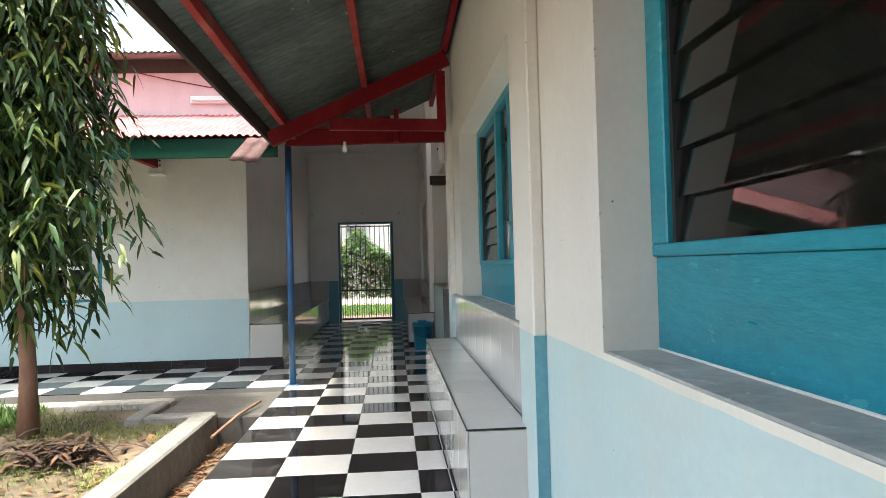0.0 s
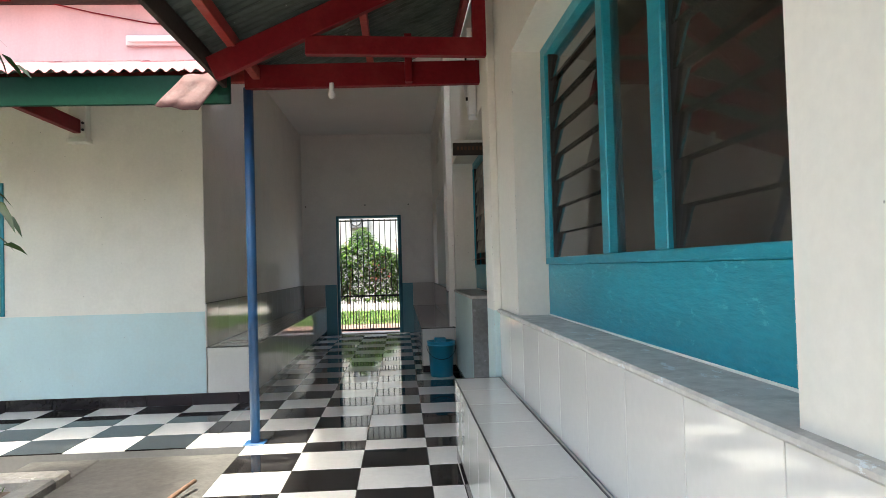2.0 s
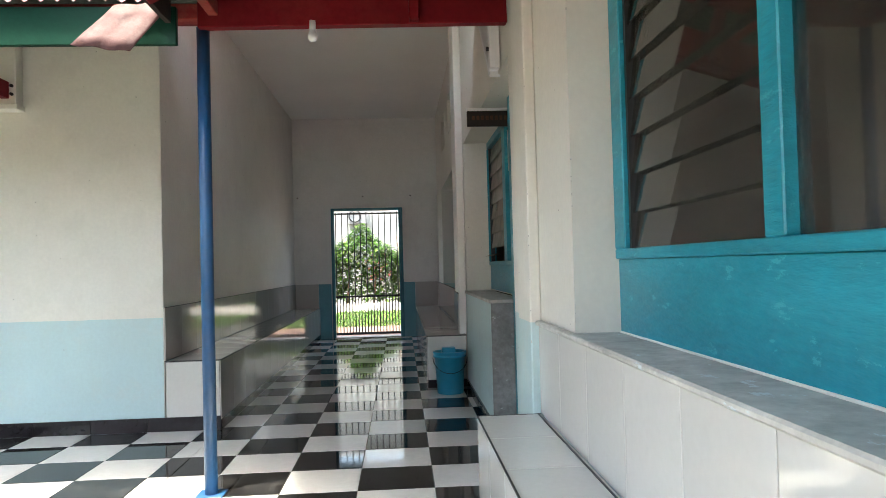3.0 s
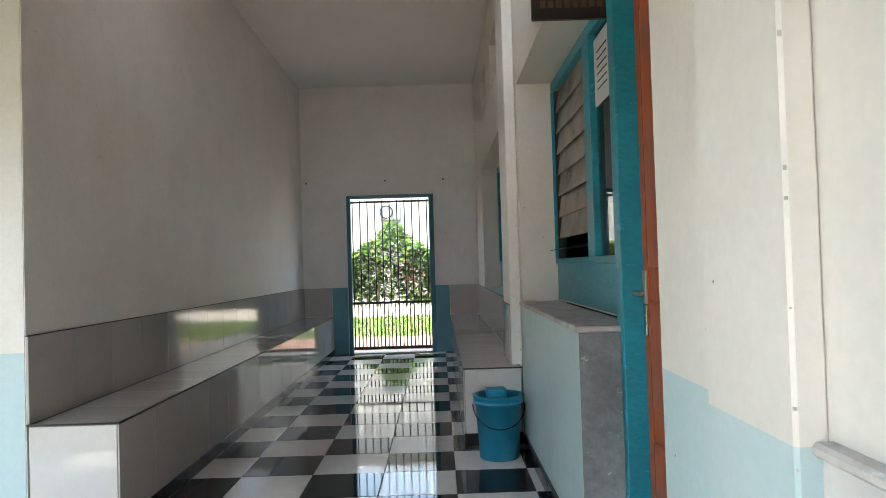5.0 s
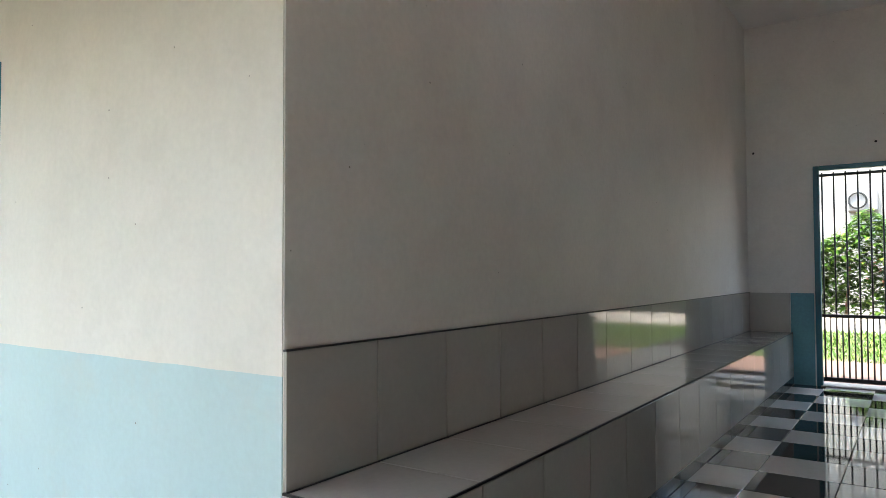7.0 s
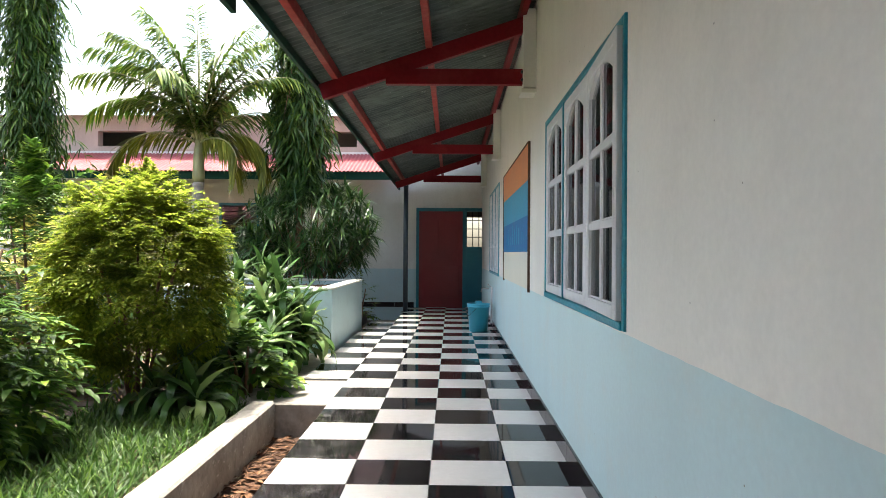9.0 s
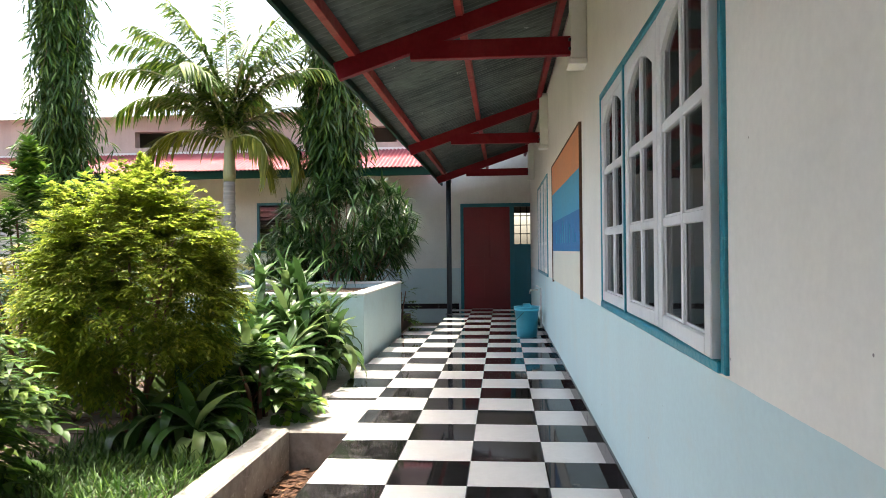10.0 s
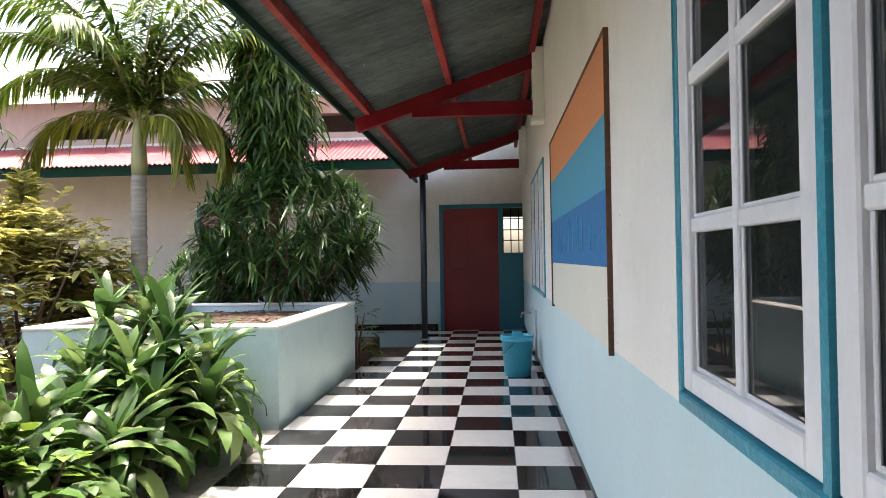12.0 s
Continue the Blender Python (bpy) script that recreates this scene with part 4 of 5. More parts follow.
# ---- sash windows of the north wall ----
def sash_window(name, x0, x1, z0, z1, sashes, label, cuts=None, ajar=0.0):
    """Teal frame with white sashes, each two panes wide and three high, arched at the top."""
    w = tagged(new(name), label, "window", kind="structure")
    y = 8.6
    f = 0.032
    part("window_frame", boxes((x0, x0 + f, y - 0.012, y + 0.12, z0, z1), (x1 - f, x1, y - 0.012, y + 0.12, z0, z1), (x0 + f, x1 - f, y - 0.012, y + 0.12, z1 - f, z1), (x0 + f, x1 - f, y - 0.02, y + 0.12, z0, z0 + f), bevel=0.004), teal, w, "teal painted timber frame")
    sw = (x1 - x0 - 2 * f) / sashes
    for k in range(sashes):
        a, b = (cuts[k], cuts[k + 1]) if cuts else (x0 + f + k * sw, x0 + f + (k + 1) * sw)
        if k:
            half = (0.012 if k == 1 else 0.003) if cuts else 0.018
            part("mullion", boxes((a - half, a + half, y - (0.002 if half < 0.01 else 0.014), y + 0.1, z0 + f, z1 - f)), teal, w)
            a += half + 0.001
        if k < sashes - 1:
            b -= ((0.012 if k == 0 else 0.003) if cuts else 0.018) + 0.001
        a, b = a + 0.004, b - 0.004
        lo, hi = z0 + f + 0.004, z1 - f - 0.004
        st, ya, yb = 0.062, y - 0.008, y + 0.03
        sash = part("sash", boxes((a, a + st, ya, yb, lo, hi), (b - st, b, ya, yb, lo, hi), (a + st, b - st, ya, yb, lo, lo + 0.052), (a + st, b - st, ya, yb, hi - 0.055, hi), bevel=0.004), white_wood, w, "white painted sash with six panes")
        zs = [lo + 0.052, lo + 0.371, lo + 0.696, hi - 0.055]
        mid = (a + b) / 2
        bars = [(mid - 0.014, mid + 0.014, ya + 0.006, yb - 0.006, lo + 0.052, hi - 0.055)]
        for z in zs[1:3]:
            for p, q in ((a + st, mid - 0.014), (mid + 0.014, b - st)):
                bars.append((p, q, ya + 0.006, yb - 0.006, z - 0.016, z + 0.016))
        part("glazing_bars", boxes(*bars, bevel=0.003), white_wood, sash)
        # spandrels that round off the tops of the two upper panes
        bm = bmesh.new()
        n = 10
        L, R, top = a + st, b - st, hi - 0.05
        upper = [bm.verts.new((L + (R - L) * i / n, ya + 0.003, top)) for i in range(n + 1)]
        lower = [bm.verts.new((L + (R - L) * i / n, ya + 0.003, top - 0.085 * abs(2 * i / n - 1) ** 1.8 - 0.006)) for i in range(n + 1)]
        for i in range(n):
            bm.faces.new((upper[i], lower[i], lower[i + 1], upper[i + 1]))
        geo = bmesh.ops.extrude_face_region(bm, geom=bm.faces[:])
        bmesh.ops.translate(bm, vec=(0, 0.034, 0), verts=[v for v in geo["geom"] if isinstance(v, bmesh.types.BMVert)])
        bmesh.ops.recalc_face_normals(bm, faces=bm.faces[:])
        part("arched_head", bm, white_wood, sash)
        rims = []
        for p, q in ((a + st, mid - 0.014), (mid + 0.014, b - st)):
            for z, zz in zip(zs, zs[1:]):
                lower, upper = z + (0.016 if z > zs[0] else 0), zz - (0.016 if zz < zs[3] else 0)
                rims += [(p, p + 0.009, ya + 0.012, y + 0.01, lower, upper), (q - 0.009, q, ya + 0.012, y + 0.01, lower, upper), (p + 0.009, q - 0.009, ya + 0.012, y + 0.01, lower, lower + 0.009)]
        part("moulding", boxes(*rims, bevel=0.002), white_wood, sash)
        for p, q in ((a + st, mid - 0.014), (mid + 0.014, b - st)):
            for z, zz in zip(zs, zs[1:]):
                s = part("pane", boxes((p, q, y + 0.01, y + 0.014, z, zz)), pane_glass, sash)
                s.visible_shadow = False
        if ajar and k == sashes - 1:
            # the last sash stands a little open on its far hinge
            sash.rotation_euler = (0, 0, -ajar)
            sash.location = (a - a * math.cos(ajar) - ya * math.sin(ajar), ya + a * math.sin(ajar) - ya * math.cos(ajar), 0)
    return w


sash_window("window_6", -5.73, -3.60, 0.83, 2.0, 3, "white sash window with arched heads in a teal frame, one sash ajar", (-5.698, -4.99, -4.34, -3.632), radians(2.2))
sash_window("window_7", -12.4, -10.25, 0.81, 2.06, 3, "white sash window with arched heads in a teal frame, shut")

# ---- mural board ----
mb = thing("mural_board", "orange, sky blue and deep blue painted wall board over cream", "board", "", (0, 0, 0))
part("cream_panel", boxes((-9.33, -6.7, 8.59, 8.6, 0.82, 1.13)), board_cream, mb, "bare cream lower panel")
part("deep_blue_stripe", boxes((-9.33, -6.7, 8.587, 8.6, 1.13, 1.43)), deep, mb, "deep blue stripe with pale drips")
part("sky_blue_stripe", boxes((-9.33, -6.7, 8.587, 8.6, 1.43, 1.72)), sea, mb)
part("orange_stripe", boxes((-9.33, -6.7, 8.587, 8.6, 1.72, 2.02)), orange, mb)
part("edge_strip", boxes((-6.7, -6.69, 8.58, 8.6, 0.8, 2.03), (-9.34, -9.33, 8.58, 8.6, 0.8, 2.03), (-9.33, -6.7, 8.58, 8.6, 2.02, 2.03)), brown, mb, "rotten brown timber edge")
for k in range(9):
    x = -7.0 - k * 0.23 + random.uniform(-0.05, 0.05)
    h = random.uniform(0.06, 0.2)
    part("drip", boxes((x, x + random.uniform(0.012, 0.035), 8.584, 8.587, 1.2, 1.2 + h)), sea, mb)


# ---- buckets ----
def bucket(x, y, h, r0, r1, material, label, lid=False):
    b = thing("bucket", label, "bucket", "", (x, y, 0))
    part("body", lathe(bmesh.new(), 0, 0, [(0.0, 0.012), (r0 * 0.93, 0.012), (r0 * 0.95, 0.0), (r0, 0.004), (r1 * 0.985, h * 0.86), (r1, h * 0.86), (r1 + 0.012, h * 0.875), (r1 + 0.012, h * 0.9), (r1, h * 0.915), (r1 + 0.010, h * 0.935), (r1 + 0.010, h * 0.965), (r1 + 0.014, h * 0.98), (r1 + 0.014, h), (r1 - 0.006, h), (r1 - 0.008, h * 0.9), (r0 - 0.006, 0.02), (0, 0.02)], 32), material, b)
    bm = bmesh.new()
    pts = [((r1 + 0.016) * math.cos(t), (r1 + 0.016) * math.sin(t) * 0.72, h * 0.86 - 0.13 * math.sin(t)) for t in [math.pi * k / 14 for k in range(15)]]
    pts = [(p[0], -abs(p[1]) - 0.035, p[2]) for p in pts]
    tube(bm, pts, 0.0035, 6)
    part("handle", bm, black_iron, b, "thin wire handle")
    if lid:
        part("scoop", boxes((-0.07, 0.05, -0.05, 0.05, h * 0.80, h + 0.035), bevel=0.008), material, b, "teal plastic scoop in the bucket")
    return b


bucket(0.27, 9.70, 0.375, 0.118, 0.138, bucket_mat, "teal blue plastic bucket with a wire handle on the tiles", True)
bucket(-11.0, 8.36, 0.40, 0.13, 0.155, bucket_mat2, "sky blue plastic bucket against the veranda wall", True)
pp = thing("water_pipe", "pale blue plastic water pipe with a tap", "pipe", "", (0, 0, 0))
part("riser", tube(bmesh.new(), [(-11.25, 8.56, 0.1), (-11.25, 8.56, 0.62), (-11.25, 8.50, 0.66)], 0.014, 10), white_plastic, pp)
part("tap", tube(bmesh.new(), [(-11.25, 8.52, 0.6), (-11.25, 8.42, 0.6), (-11.25, 8.41, 0.55)], 0.012, 8), chrome, pp)

# ---- west end ----
wd = tagged(new("door_2"), "dark red door in a dark teal frame, shut", "door", kind="structure")
part("frame", boxes((-15.42, -15.36, 7.24, 7.3, 0, 2.05), (-15.42, -15.36, 8.2, 8.28, 0, 2.05), (-15.42, -15.36, 8.66, 8.75, 0, 2.05), (-15.42, -15.36, 7.3, 8.66, 1.98, 2.05), bevel=0.004), teal_plain, wd, "dark teal frame")
part("leaf", boxes((-15.41, -15.375, 7.3, 8.2, -0.02, 1.98), bevel=0.004), door_red, wd)
for z0, z1 in ((0.2, 0.85), (1.0, 1.8)):
    for y0, y1 in ((7.4, 7.7), (7.8, 8.1)):
        part("raised_panel", boxes((-15.377, -15.368, y0, y1, z0, z1), bevel=0.004), door_red, wd)
ww = tagged(new("window_8"), "small barred window over a teal panel", "window", kind="structure")
part("panel", boxes((-15.41, -15.38, 8.28, 8.66, -0.02, 1.2)), teal_plain, ww)
part("rail", boxes((-15.42, -15.365, 8.28, 8.66, 0.86, 0.90), (-15.42, -15.365, 8.28, 8.66, 1.2, 1.25)), teal_plain, ww)
for k in range(4):
    y = 8.28 + 0.38 * k / 3
    part("bar", boxes((-15.40, -15.385, y - 0.008, y + 0.008, 1.25, 1.98)), black_iron, ww)
for z in (1.45, 1.62, 1.8):
    part("bar", boxes((-15.40, -15.385, 8.28, 8.66, z - 0.008, z + 0.008)), black_iron, ww)
for i, (y0, y1) in enumerate(((3.15, 3.98), (-1.2, -0.3))):
    wv = tagged(new("window_%d" % (9 + i)), "teal framed louvre window in the shaded wall", "window", kind="structure")
    part("frame", boxes((-15.42, -15.37, y0, y0 + 0.05, 1.12, 2.13), (-15.42, -15.37, y1 - 0.05, y1, 1.12, 2.13), (-15.42, -15.37, y0 + 0.05, y1 - 0.05, 2.08, 2.13), (-15.42, -15.37, y0 + 0.05, y1 - 0.05, 1.12, 1.17)), teal_plain, wv)
    for k in range(8):
        z = 1.19 + k * 0.11
        part("slat", boxes((-15.41, -15.395, y0 + 0.05, y1 - 0.05, z, z + 0.095)), louvre_glass, wv)


# ---- nails left in the passage end wall ----
for nx, nz in ((-1.81, 2.30), (-1.94, 2.33), (-0.75, 2.31), (0.03, 2.31)):
    bm = tube(bmesh.new(), [(0, 0, 0), (0, -0.02, 0.002), (0, -0.022, 0.002), (0, -0.026, 0.003)], [0.005, 0.005, 0.012, 0.012], 8)
    nail = tagged(obj("nail", bm, black_iron), "small dark nail head in grey-white plaster", "nail", "wall nails")
    nail.location = (nx, 14.866, nz)

# ---- courtyard edges ----
setting("kerb_north", boxes((-6.25, -2.15, 6.47, 6.65, -0.3, 0.0), bevel=0.015), kerb_stone, "worn cement kerb of the planting bed", "kerb")
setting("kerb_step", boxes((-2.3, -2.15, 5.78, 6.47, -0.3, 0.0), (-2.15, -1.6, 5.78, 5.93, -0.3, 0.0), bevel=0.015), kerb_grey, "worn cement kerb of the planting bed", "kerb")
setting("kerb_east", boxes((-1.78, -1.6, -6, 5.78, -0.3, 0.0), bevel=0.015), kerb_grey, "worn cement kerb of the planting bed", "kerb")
# the shade of the tree is put into this apron's dark cement
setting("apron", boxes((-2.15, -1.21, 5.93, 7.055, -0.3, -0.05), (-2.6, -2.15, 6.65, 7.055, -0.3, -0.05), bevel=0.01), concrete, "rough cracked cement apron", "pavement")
setting("apron_north", boxes((-7.2, -6.25, 6.3, 7.055, -0.3, -0.02), (-8.85, -7.2, 6.0, 6.655, -0.3, -0.015), bevel=0.012), concrete_pale, "rough pale cement apron", "pavement")
setting("bed_soil_east", boxes((-6.25, -1.79, 2.5, 6.46, -0.3, -0.06)), soil, "dry soil of the planting bed", "ground")
setting("bed_soil_north", boxes((-15.0, -6.26, 2.5, 6.29, -0.3, -0.055)), soil_dark, "dark soil of the garden", "ground")
setting("courtyard_soil", boxes((-15.0, -1.79, -9, 1.2, -0.3, -0.06)), soil, "dry soil of the courtyard", "ground")
setting("garden_path", boxes((-13.9, -2.0, 1.2, 2.5, -0.3, -0.04)), concrete_pale, "pale concrete path across the courtyard", "pavement")
bm = bmesh.new()
tube(bm, [(-1.32, 6.3, 0.0), (-1.42, 5.9, -0.03), (-1.5, 5.35, -0.08)], [0.012, 0.014, 0.012], 7)
tagged(obj("stick", bm, bark), "thin dry stick lying in the drain", "stick")

# ---- raised planter ----
pl = thing("raised_planter", "pale blue plastered raised planter with a white rim", "planter", "", (0, 0, 0))
PX0, PX1, PY0, PY1 = -11.5, -8.86, 4.72, 6.62
part("wall", boxes((PX0, PX1, PY1 - 0.13, PY1, -0.1, 0.69)), blue_paint, pl)
part("wall", boxes((PX0, PX1, PY0, PY0 + 0.13, -0.1, 0.69)), blue_paint, pl)
part("wall", boxes((PX0, PX0 + 0.13, PY0 + 0.13, PY1 - 0.13, -0.1, 0.69)), blue_paint, pl)
part("wall", boxes((PX1 - 0.13, PX1, PY0 + 0.13, PY1 - 0.13, -0.1, 0.69)), blue_paint, pl)
part("rim", boxes((PX0 - 0.01, PX1 + 0.01, PY1 - 0.14, PY1 + 0.01, 0.69, 0.72), (PX0 - 0.01, PX1 + 0.01, PY0 - 0.01, PY0 + 0.14, 0.69, 0.72), (PX0 - 0.01, PX0 + 0.14, PY0 + 0.14, PY1 - 0.14, 0.69, 0.72), (PX1 - 0.14, PX1 + 0.01, PY0 + 0.14, PY1 - 0.14, 0.69, 0.72), bevel=0.008), cream_paint, pl, "white rim")
part("soil", boxes((PX0 + 0.13, PX1 - 0.13, PY0 + 0.13, PY1 - 0.13, 0.0, 0.63)), soil, pl, "brown soil with litter")


# ---- plants ----
def leaf_data(pos, way, length, width, droop, twist=None, fold=0.25):
    """Arrays of leaves: each a folded, drooping blade of six points and a midrib."""
    pos, way = np.asarray(pos, float), np.asarray(way, float)
    n = len(pos)
    way = way / np.linalg.norm(way, axis=1, keepdims=True)
    side = np.cross(way, np.tile((0, 0, 1.0), (n, 1)))
    bad = np.linalg.norm(side, axis=1) < 0.05
    side[bad] = (1.0, 0.0, 0.0)
    side /= np.linalg.norm(side, axis=1, keepdims=True)
    if twist is not None:
        up = np.cross(side, way)
        side = side * np.cos(twist)[:, None] + up * np.sin(twist)[:, None]
    up = np.cross(side, way)
    length, width, droop = (np.broadcast_to(np.asarray(a, float), (n,))[:, None] for a in (length, width, droop))
    verts = []
    for t, k in ((0.0, 0.12), (0.3, 1.0), (0.68, 0.8), (1.0, 0.0)):
        c = pos + way * length * t
        c = c + np.array((0, 0, -1.0)) * droop * length * t * t
        if k:
            lift = up * width * fold * 0.5 * k
            verts += [c - side * width * 0.5 * k + lift, c, c + side * width * 0.5 * k + lift]
        else:
            verts += [c]
    v = np.stack(verts, axis=1).reshape(-1, 3)
    base = np.arange(n)[:, None] * 10
    quads = np.concatenate([base + np.array(q) for q in ((0, 1, 4, 3), (1, 2, 5, 4), (3, 4, 7, 6), (4, 5, 8, 7))])
    tris = np.concatenate([base + np.array(q) for q in ((6, 7, 9), (7, 8, 9))])
    return v, quads, tris


def leaf_mesh(name, *args, **kw):
    v, q, t = leaf_data(*args, **kw)
    me = bpy.data.meshes.new(name)
    me.from_pydata(v.tolist(), [], q.tolist() + t.tolist())
    return me


def leaf_part(name, parent, material, me, label=""):
    me.materials.append(material)
    me.polygons.foreach_set("use_smooth", [True] * len(me.polygons))
    ob = new(name, me)
    ob.parent = parent
    return tagged(ob, label=label)


rs = np.random.RandomState(7)


def around(n):
    a = rs.uniform(0, 2 * math.pi, n)
    return np.stack([np.cos(a), np.sin(a), np.zeros(n)], 1)


def drooping_tree(x, y, base, top, radius, low, twigs, material, label, lean=0.0, trunk_r=0.075, leaf_len=0.2, broad=1.0):
    """A slim column tree: straight trunk, short hanging limbs, and long wavy leaves that hang down."""
    t = thing("weeping_mast_tree", label, "tree", "weeping trees", (x, y, base))
    H = top - base
    part("trunk", tube(bmesh.new(), [(lean * k * k * 0.02 + 0.015 * math.sin(k * 1.7), 0.012 * math.cos(k * 2.1), H * k / 10) for k in range(11)], [trunk_r * (1.25 if k == 0 else 1 - 0.085 * k) for k in range(11)], 12), bark, t)
    lo = low - base
    P, D, L, W = [], [], [], []
    for k in range(twigs):
        f = rs.uniform(0, 1) ** (0.5 if low < 0.6 else 0.9)
        z = lo + 0.25 + f * (H - lo)
        r_here = radius * (0.9 + 0.14 * math.sin(7.0 * f + 0.6)) * (1 - 0.7 * max(0, f - 0.75) / 0.25) * (0.55 + 0.45 * min(1, f / 0.22)) * rs.uniform(0.75, 1.15)
        a = rs.uniform(0, 2 * math.pi)
        out = Vector((math.cos(a), math.sin(a), 0))
        start = Vector((0, 0, z))
        reach = r_here * rs.uniform(0.35, 1.0) * (1.35 if k % 9 == 0 else 1.0)
        mid = start + out * reach * 0.75 + Vector((0, 0, 0.03))
        end = start + out * reach - Vector((0, 0, rs.uniform(0.2, 0.5)))
        if k % 20 == 0:
            part("limb", tube(bmesh.new(), [start, mid, end], [0.012, 0.007, 0.003], 5, cap=False), bark, t)
        m = rs.randint(9, 15)
        for i in range(m):
            s = (i + 1) / m
            p = start.lerp(mid, s * 2) if s < 0.5 else mid.lerp(end, s * 2 - 1)
            b = rs.uniform(0, 2 * math.pi)
            d = Vector((math.cos(b), math.sin(b), 0)) * rs.uniform(0.5, 1.0) + out * 0.4 + Vector((0, 0, rs.uniform(-1.1, 0.15)))
            P.append(p)
            D.append(d)
            L.append(leaf_len * rs.uniform(0.65, 1.25))
            W.append(leaf_len * rs.uniform(0.15, 0.23) * broad)
    leaf_part("crown", t, material, leaf_mesh("crown", P, D, L, W, rs.uniform(0.25, 0.95, len(P)), rs.uniform(-0.9, 0.9, len(P))), "dense crown of long drooping leaves")
    return t


drooping_tree(-2.9, 5.5, -0.06, 4.9, 0.86, 0.55, 2100, leaf_tree_sun, "slim weeping mast tree with long drooping leaves in dry grass", trunk_r=0.065, leaf_len=0.135, broad=1.3)
drooping_tree(-12.2, 5.5, -0.06, 5.3, 0.54, 2.1, 1400, leaf_tree, "slim weeping mast tree with dark drooping leaves behind the planter", leaf_len=0.19, broad=0.85)
drooping_tree(-12.6, 0.88, -0.06, 6.6, 0.66, 1.5, 1200, leaf_tree, "tall slim weeping mast tree with dark drooping leaves", leaf_len=0.19, broad=0.85)


def palm(x, y, height):
    t = thing("palm_tree", "palm with a ringed grey trunk and arching feather fronds", "palm", "", (x, y, -0.06))
    bm = bmesh.new()
    pts, rad = [], []
    for k in range(41):
        z = height * k / 40
        pts.append((0.02 * math.sin(z), 0, z))
        rad.append((0.1 - 0.015 * k / 40) * (1.06 if k % 2 else 0.975))
    tube(bm, pts, rad, 14)
    part("trunk", bm, palm_bark, t, "ringed grey trunk")
    part("crownshaft", tube(bmesh.new(), [(0, 0, height), (0, 0, height + 0.12), (0, 0, height + 0.5), (0, 0, height + 0.72)], [0.085, 0.096, 0.075, 0.04], 14), shaft_green, t, "pale green crownshaft")
    # azimuth, first elevation, length, how far it bends over; the low ones are old and yellowing
    specs = [(-95, 50, 2.5, 1.95), (-78, 60, 2.6, 1.75), (-108, 68, 2.8, 1.7), (-88, 76, 2.7, 1.45), (-60, 84, 2.5, 0.9), (92, 44, 2.0, 1.9), (80, 60, 2.4, 1.7), (104, 72, 2.6, 1.5), (85, 82, 2.5, 1.0), (0, 58, 2.3, 1.9), (180, 60, 2.4, 1.8), (-38, 72, 2.5, 1.5), (40, 70, 2.5, 1.5), (-140, 70, 2.6, 1.5), (142, 68, 2.5, 1.6), (15, 86, 2.4, 0.7), (-160, 85, 2.3, 0.8), (-70, 70, 2.6, 1.6), (-115, 56, 2.5, 1.85), (70, 74, 2.5, 1.4), (-30, 80, 2.5, 1.1), (120, 80, 2.4, 1.1)]
    old = [(-92, 24, 2.0, 2.5), (88, 28, 1.5, 2.6), (60, 14, 1.25, 2.3), (110, 18, 1.4, 2.4)]
    for az, el, L, bend in specs + old:
        green = leaf_palm if el > 30 else leaf_palm_old
        L, bend = (L * 0.86, bend * 0.86) if el > 30 else (L, bend)
        a, e = radians(az), radians(el)
        pts = []
        p = Vector((0, 0, height + 0.62))
        for k in range(15):
            pts.append(p.copy())
            ee = e - bend * (k / 14) ** 1.5
            p = p + Vector((math.cos(a) * math.cos(ee), math.sin(a) * math.cos(ee), math.sin(ee))) * (L / 14)
        P, D, LL = [], [], []
        for k in range(1, 15):
            for sub in (0, 0.17, 0.33, 0.5, 0.67, 0.83):
                if k == 14 and sub:
                    continue
                q = pts[k].lerp(pts[min(k + 1, 14)], sub)
                tan = (pts[min(k + 1, 14)] - pts[k - 1]).normalized()
                side = tan.cross(Vector((0, 0, 1)))
                side = side.normalized() if side.length > 0.1 else Vector((-math.sin(a), math.cos(a), 0))
                for s in (-1, 1):
                    P.append(q)
                    D.append(side * s * 0.62 + tan * rs.uniform(0.7, 1.0) + Vector((0, 0, rs.uniform(-0.75, -0.1))))
                    f = (k + sub) / 14.7
                    LL.append(0.52 * (0.55 + 1.1 * f) * (1.25 - f) * rs.uniform(0.9, 1.1))
        fr = leaf_part("frond", t, green, leaf_mesh("frond", P, D, LL, 0.036, rs.uniform(0.3, 0.65, len(P))))
        bm = bmesh.new()
        tube(bm, pts, [0.022 - 0.0013 * k for k in range(15)], 6)
        part("rachis", bm, shaft_green, fr)
    return t


palm(-11.97, 3.96, 2.27)


